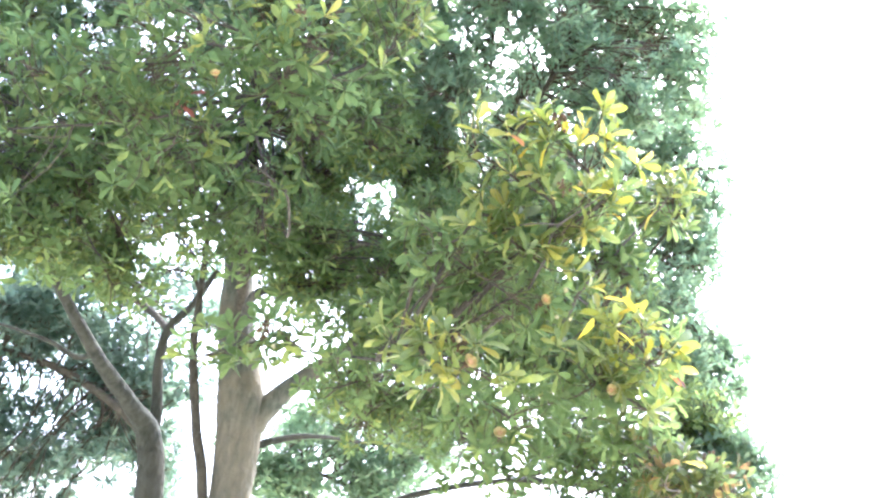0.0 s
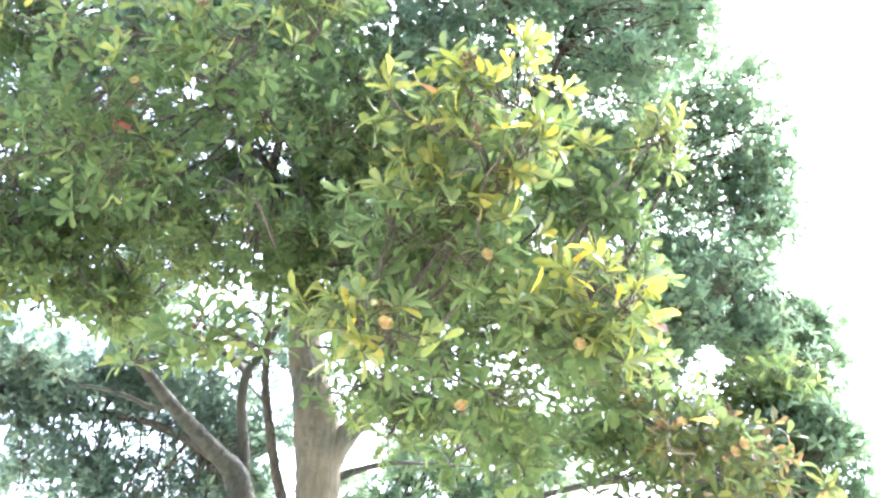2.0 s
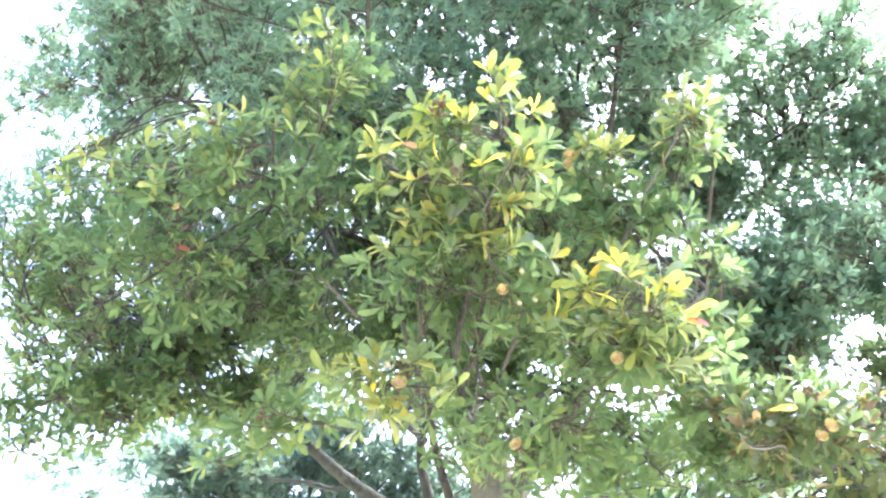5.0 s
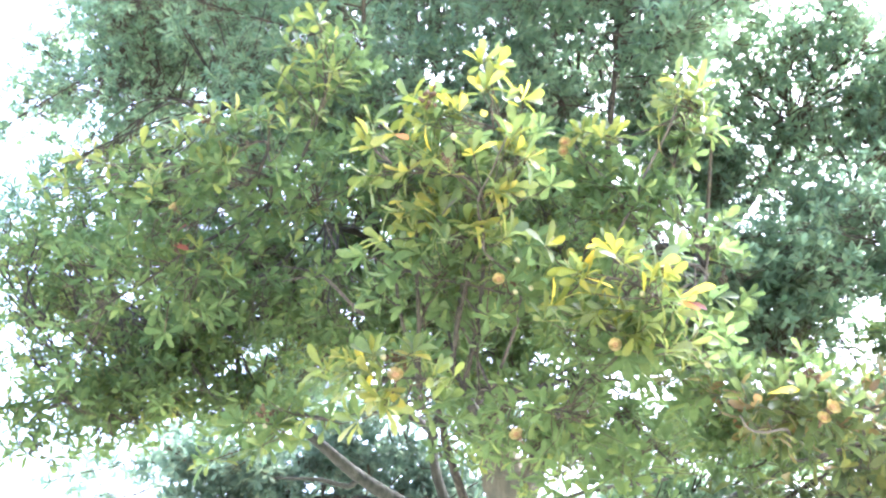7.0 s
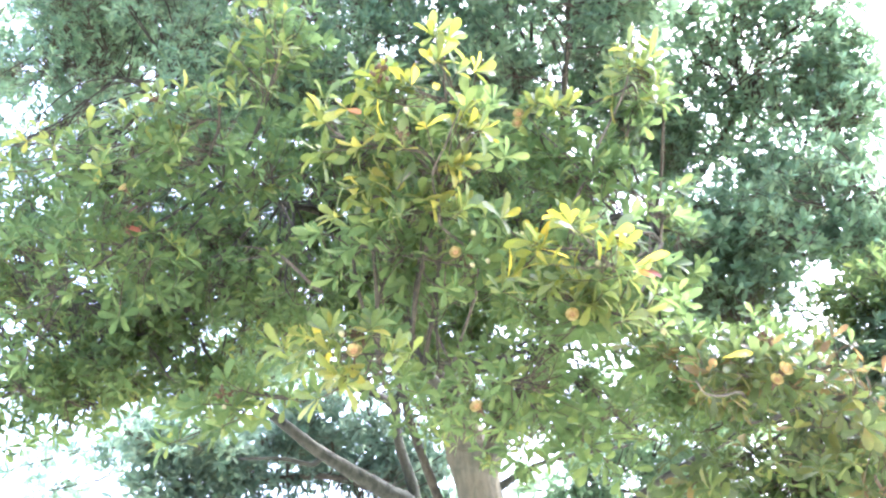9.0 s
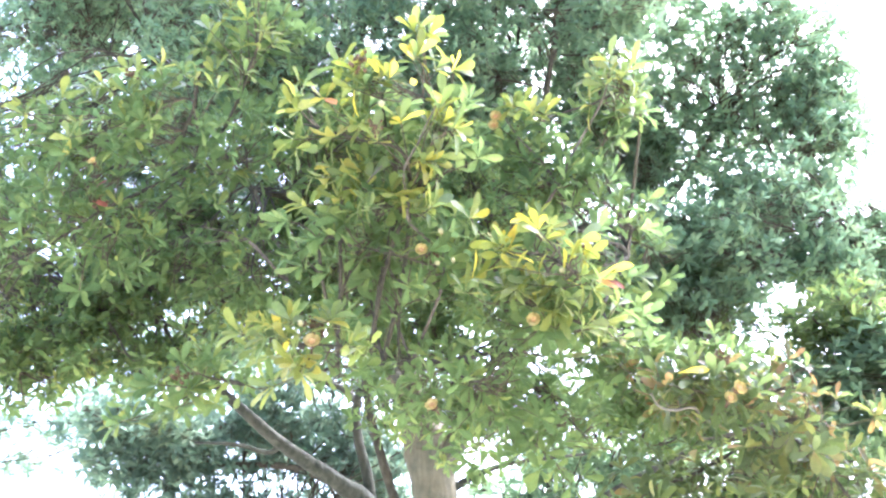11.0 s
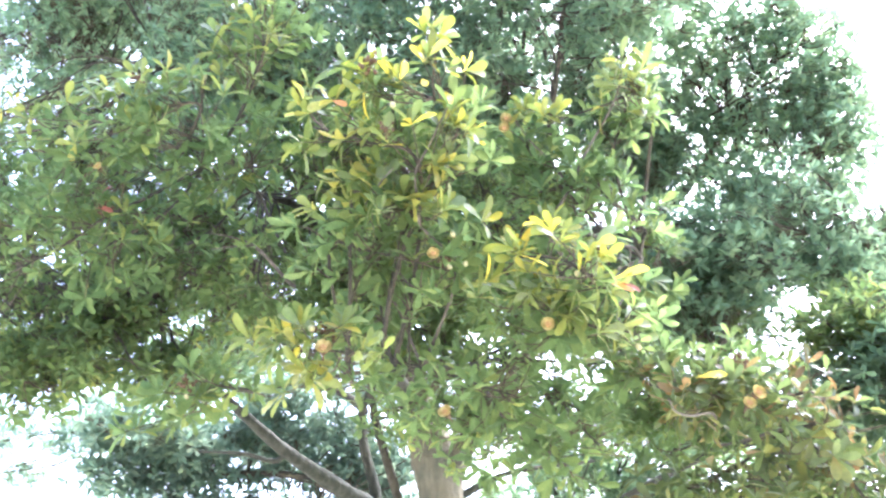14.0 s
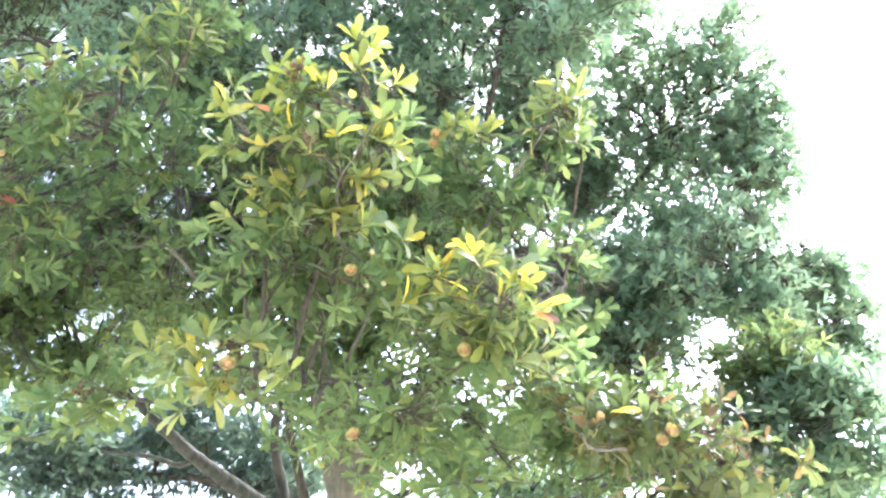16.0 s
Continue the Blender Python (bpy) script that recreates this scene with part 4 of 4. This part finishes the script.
rear_c = grow("limb", [(0.02, 8.2, 3.42), (-0.1, 8.2, 3.34), (-0.34, 8.1, 3.4), (-0.75, 8.1, 3.45)], 0.03, 0.01, REAR, M_BARK, 8, 6, "", 0.05, 43)[1]
rear_d = grow("limb", [(0.55, 8.97, 2.9), (0.2, 9.3, 3.2), (-0.5, 9.5, 3.5), (-1.3, 9.6, 3.6), (-2.2, 9.5, 3.8), (-2.8, 9.5, 4.1)], 0.05, 0.012, REAR, M_BRANCH, 8, 6, "", 0.05, 44)[1]
rear_e = grow("limb", [(0.45, 8.9, 3.9), (0.1, 9.3, 4.2), (-0.6, 9.5, 4.5), (-1.2, 9.6, 4.7)], 0.04, 0.012, REAR, M_BRANCH, 8, 6, "", 0.05, 45)[1]
REAR_LINE = np.concatenate([rear_b[8:], rear_c[6:], rear_d[6:], rear_e])
REAR_CROWN = [
    (-1.93, 8.8, 3.92, 0.28, 0.35, 0.26, 6, 11, 0.28), (-1.42, 9.0, 3.79, 0.28, 0.35, 0.26, 6, 11, 0.28), (-2.22, 9.0, 3.54, 0.28, 0.35, 0.26, 5, 11, 0.28),
    (0.06, 9.7, 2.72, 0.28, 0.35, 0.32, 6, 10, 0.28), (0.55, 9.9, 3.45, 0.28, 0.35, 0.32, 6, 10, 0.28), (0.69, 9.9, 2.76, 0.28, 0.35, 0.32, 5, 10, 0.28),
    (-0.29, 9.7, 2.35, 0.28, 0.35, 0.32, 4, 10, 0.28), (-3.43, 8.6, 3.99, 0.30, 0.35, 0.26, 3, 9, 0.26), (-3.11, 9.2, 3.94, 0.30, 0.35, 0.26, 3, 9, 0.26),
    (-3.48, 9.2, 3.72, 0.30, 0.35, 0.26, 3, 9, 0.26)]
REAR_CROWN_2 = [
    (-1.61, 9.0, 3.67, 0.40, 0.4, 0.40, 15, 13, 0.32), (-2.17, 9.0, 3.96, 0.40, 0.4, 0.40, 11, 13, 0.32), (-1.30, 9.2, 3.84, 0.40, 0.4, 0.40, 12, 13, 0.32),
    (0.31, 9.8, 3.62, 0.34, 0.4, 0.42, 7, 14, 0.30), (-0.47, 9.8, 3.79, 0.34, 0.4, 0.42, 8, 14, 0.30), (-1.00, 9.8, 4.12, 0.34, 0.4, 0.42, 7, 14, 0.30),
    (-0.6, 9.8, 3.0, 0.8, 0.5, 0.65, 20, 17, 0.40), (-1.4, 9.6, 3.1, 0.75, 0.6, 0.65, 17, 15, 0.40), (-2.2, 9.4, 3.9, 0.6, 0.6, 0.6, 9, 12, 0.34),
    (-0.9, 9.6, 4.5, 0.9, 0.6, 0.5, 13, 14, 0.40)]
REAR_CROWN_3 = [
    (0.4, 10.0, 4.6, 0.7, 0.5, 0.5, 9, 20, 0.42), (0.1, 10.0, 3.3, 0.5, 0.4, 0.5, 10, 16, 0.36), (-0.7, 9.5, 2.4, 0.6, 0.4, 0.3, 8, 16, 0.36),
    (-0.3, 10.2, 3.85, 0.8, 0.5, 0.45, 12, 14, 0.36), (-1.2, 10.0, 4.0, 0.7, 0.5, 0.4, 9, 17, 0.38)]
FAR_CROWN = [
    (2.02, 10.6, 3.95, 0.34, 0.35, 0.30, 5, 8, 0.28), (2.48, 10.6, 4.22, 0.34, 0.35, 0.30, 6, 8, 0.28), (3.02, 10.7, 4.09, 0.34, 0.35, 0.30, 6, 8, 0.28),
    (3.53, 10.8, 3.81, 0.34, 0.35, 0.30, 5, 8, 0.28), (1.66, 10.5, 3.25, 0.34, 0.35, 0.30, 4, 8, 0.28), (2.11, 10.9, 3.70, 0.42, 0.4, 0.32, 7, 11, 0.28),
    (2.68, 10.9, 4.08, 0.42, 0.4, 0.32, 9, 11, 0.28), (3.34, 10.9, 4.15, 0.42, 0.4, 0.32, 9, 11, 0.28), (3.95, 10.9, 4.15, 0.42, 0.4, 0.32, 7, 11, 0.28),
    (2.54, 10.9, 3.47, 0.42, 0.4, 0.32, 6, 11, 0.28)]
FAR_CROWN_2 = [
    (1.9, 10.9, 3.12, 0.6, 0.5, 0.32, 8, 15, 0.32), (2.9, 11.0, 3.2, 0.6, 0.5, 0.28, 6, 13, 0.32), (1.8, 10.8, 3.35, 0.6, 0.5, 0.4, 10, 20, 0.35),
    (2.7, 11.0, 3.4, 0.7, 0.5, 0.4, 10, 18, 0.35), (3.4, 12.2, 4.2, 0.9, 0.7, 0.6, 10, 24, 0.45)]
FAR = empty("far_tree", (0, 0, 0), "leafy tree farther off with low hanging branches", "tree")
far_a = grow("trunk", [(3.9, 13.0, -0.05), (3.85, 13.0, 1.6), (3.75, 12.9, 3.1)], 0.18, 0.06, FAR, M_BARK, 12, 6, "", 0.04, 51)[1]
far_b = grow("limb", [(3.8, 12.95, 2.6), (3.3, 12.3, 3.1), (2.6, 11.4, 3.25), (1.9, 10.9, 3.3)], 0.06, 0.015, FAR, M_BRANCH, 8, 6, "", 0.05, 52)[1]
rng = np.random.default_rng(78)
for tree, lines, masses in ((REAR, REAR_LINE, REAR_CROWN + REAR_CROWN_2 + REAR_CROWN_3), (FAR, np.concatenate([far_a[10:], far_b]), FAR_CROWN + FAR_CROWN_2)):
    for cx, cy, cz, rx, ry, rz, boughs, whorls, size in masses:
        for k in range(boughs):
            seed += 1
            c = np.array((cx, cy, cz)) + unit(rng.normal(size=3)) * rng.uniform(0.05, 1) ** 0.5 * (rx, ry, rz)
            r = size * rng.uniform(0.75, 1.2)
            d = np.linalg.norm(lines - c, axis=1) * rng.uniform(1.0, 1.25, len(lines))
            # leaf colours of both trees carry the haze tint
            bough(tree, lines[int(np.argmin(d))], c, (r, r * 0.9, r * 0.6), int(1.25 * whorls * (r / size) ** 2), M_DARK if tree is REAR else M_HAZED, seed, 0.105, LEAF_FAR, 0.008)

# ---- flowers, buds and turned leaves ----
def ball(bm, centre, r, long=1.0, seg=8, rings=6):
    made = bmesh.ops.create_uvsphere(bm, u_segments=seg, v_segments=rings, radius=r)
    for v in made["verts"]:
        v.co = Vector((v.co.x, v.co.y, v.co.z * long)) + Vector(centre)


def part(name, bm, material, parent, label=""):
    me = bpy.data.meshes.new(name)
    bm.to_mesh(me)
    bm.free()
    me.polygons.foreach_set("use_smooth", [True] * len(me.polygons))
    me.materials.append(material)
    ob = new(name, me)
    ob.parent = parent
    return tagged(ob, label=label)


# healed scars of lost branches on the trunk: place, size
for place, r in [((1.24, 8.325, 3.33), 0.034), ((1.31, 8.34, 3.2), 0.022), ((1.155, 8.345, 3.52), 0.026), ((1.35, 8.345, 2.62), 0.02)]:
    bm = bmesh.new()
    rings = [(1.35, 0.035), (1.15, -0.012), (0.85, -0.022), (0.6, -0.008), (0.4, 0.014), (0.1, 0.018)]
    loops = [[bm.verts.new((place[0] + r * w * math.cos(a), place[1] + d, place[2] + 1.15 * r * w * math.sin(a))) for a in np.linspace(0, 2 * math.pi, 14, endpoint=False)] for w, d in rings]
    for p, q in zip(loops, loops[1:]):
        for k in range(14):
            bm.faces.new((p[k], p[(k + 1) % 14], q[(k + 1) % 14], q[k]))
    bm.faces.new(loops[-1])
    part("knot", bm, M_TRUNK, trunk)


def petals(count_rows, r):
    """Cupped petals round z, opening upwards."""
    bm = bmesh.new()
    for row, (count, lean, size) in enumerate(count_rows):
        for k in range(count):
            az = 2 * math.pi * (k + 0.5 * row) / count + random.uniform(-0.1, 0.1)
            rows = []
            for s in (0.0, 0.3, 0.6, 0.85, 1.0):
                out = r * size * math.sin(lean * s) * (1.0 if s < 0.9 else 0.93)
                up = r * size * (1.25 * s - 0.45) * math.cos(lean * s * 0.45)
                wide = r * 0.62 * size * math.sin(math.pi * min(0.96, 0.12 + 0.75 * s))
                ring = []
                for side in (-1, 0, 1):
                    a = az + side * wide / max(out, r * 0.35)
                    ring.append(bm.verts.new((out * math.cos(a), out * math.sin(a), up)))
                rows.append(ring)
            for a, b in zip(rows, rows[1:]):
                for i in (0, 1):
                    bm.faces.new((a[i], a[i + 1], b[i + 1], b[i]))
    bmesh.ops.solidify(bm, geom=bm.faces[:], thickness=0.0012)
    return bm


def flower(place, facing, r, open_=True, label=""):
    """A cream flower on a short stalk: petals, stamens and brown calyx."""
    ob = part("flower", petals([(5, 1.75, 1.0), (5, 1.5, 0.85)] if open_ else [(5, 2.3, 1.0), (5, 2.2, 0.9)], r), M_PETAL, TREE, label)
    ob.matrix_basis = look(place, Vector(place) + Vector(facing)) @ pose(0, 0, 0, 180)
    bm = bmesh.new()
    for k in range(26):
        a, h = k * 2.4, r * 0.42 * math.sqrt((k + 0.5) / 26)
        ball(bm, (h * math.cos(a), h * math.sin(a), r * (0.34 - 0.3 * h / r)), r * 0.085, 2.2, 5, 4)
    part("stamen_tuft", bm, M_STAMEN, ob, "orange-brown stamens")
    bm = bmesh.new()
    ball(bm, (0, 0, -r * 0.5), r * 0.55, 0.5, 10, 6)
    bmesh.ops.create_cone(bm, segments=6, radius1=r * 0.1, radius2=r * 0.16, depth=r * 1.6, matrix=Matrix.Translation((0, 0, -r * 1.4)))
    part("calyx", bm, M_SEPAL, ob, "brown calyx and stalk")
    return ob


def bud(place, facing, r, long=1.2):
    bm = bmesh.new()
    ball(bm, (0, 0, 0), r, long, 10, 8)
    ob = part("bud", bm, M_BUD, TREE, "pale cream closed bud")
    ob.matrix_basis = look(place, Vector(place) + Vector(facing)) @ pose(0, 0, 0, 180)
    bm = bmesh.new()
    ball(bm, (0, 0, -r * long * 0.75), r * 0.7, 0.6, 8, 5)
    bmesh.ops.create_cone(bm, segments=5, radius1=r * 0.14, radius2=r * 0.22, depth=r * 1.2, matrix=Matrix.Translation((0, 0, -r * (long + 0.5))))
    part("calyx", bm, M_SEPAL, ob, "brown calyx and stalk")
    return ob


def bud_cluster(place, r, n, seed):
    """A spent flower head: brown stalks, each with a small knob."""
    rng = np.random.default_rng(seed)
    ob = part("flower_head", bm_stalks(rng, r, n), M_SEPAL, TREE, "spent reddish brown flower head")
    ob.location = place
    return ob


def bm_stalks(rng, r, n):
    bm = bmesh.new()
    for k in range(n):
        d = Vector(unit(rng.normal(size=3) + (0, 0, 0.4)))
        far = r * rng.uniform(0.45, 1.0)
        m = d.to_track_quat("Z", "Y").to_matrix().to_4x4()
        bmesh.ops.create_cone(bm, segments=4, radius1=0.0018, radius2=0.0014, depth=far, matrix=m @ Matrix.Translation((0, 0, far / 2)))
        ball(bm, d * far, r * rng.uniform(0.13, 0.2), 1.3, 6, 5)
    return bm


WAYS = [(0.3, -0.8, 0.3), (0.2, -0.95, 0.0), (0.1, -0.95, -0.1), (-0.2, -0.85, 0.35), (0.5, -0.7, 0.2)]
for k, (x, y, z, r) in enumerate(BLOOM_ROWS):
    flower((x, y, z), WAYS[k % 5], r * 0.86, True, "cream flower with many petals, half open")
for x, y, z, r in BUD_ROWS:
    bud((x, y, z), (0.3 * math.sin(90 * x), -0.9, 0.5 * math.cos(70 * z)), r * 0.68)
for n, (x, y, z, r) in enumerate([(2.22, 3.8, 3.72, 0.07), (2.0, 4.02, 2.78, 0.06), (0.696, 4.439, 3.689, 0.06), (2.95, 4.25, 3.06, 0.06), (1.28, 4.36, 2.76, 0.06), (3.40, 4.62, 2.72, 0.06), (2.38, 4.24, 3.10, 0.05), (1.10, 4.0, 4.02, 0.05), (2.28, 3.82, 3.44, 0.05)]):
    bud_cluster((x, y, z), 0.72 * r, 14, 900 + n)

rng = np.random.default_rng(4)
for place, along, size, material, words in [
        ((2.985, 4.29, 2.965), (1.0, -0.25, 0.12), 0.145, M_YELLOW, "yellow turned leaf"), ((2.965, 4.28, 2.955), (0.9, -0.3, -0.25), 0.10, M_ORANGE, "orange turned leaf"),
        ((3.02, 4.27, 2.94), (0.9, -0.1, -0.3), 0.07, M_RED, "red withered leaf"), ((2.03, 3.9, 3.67), (0.75, -0.3, -0.6), 0.10, M_ORANGE, "orange turned leaf"),
        ((0.66, 4.43, 3.69), (0.9, -0.3, -0.2), 0.10, M_RED, "red withered leaf"), ((0.70, 4.40, 3.72), (0.5, -0.5, 0.3), 0.09, M_RED, "red withered leaf"),
        ((1.90, 4.0, 2.66), (0.2, -0.6, 0.7), 0.07, M_YELLOW, "yellow turned leaf"), ((1.885, 3.99, 2.75), (-0.2, -0.3, 0.9), 0.09, M_YELLOW, "yellow turned leaf"),
        ((3.24, 4.58, 2.66), (0.9, -0.4, 0.1), 0.11, M_YELLOW, "yellow turned leaf"), ((2.42, 3.8, 3.62), (0.3, -0.5, -0.8), 0.08, M_YELLOW, "yellow turned leaf")]:
    along = Vector(along).normalized()
    right = along.cross(Vector((0.1, -0.9, 0.5))).normalized()
    up = right.cross(along)
    m = Matrix((right * size, along * size, up * size)).transposed()
    single_leaf([[*row, p] for row, p in zip(m, place)], TREE, material, rng, words)
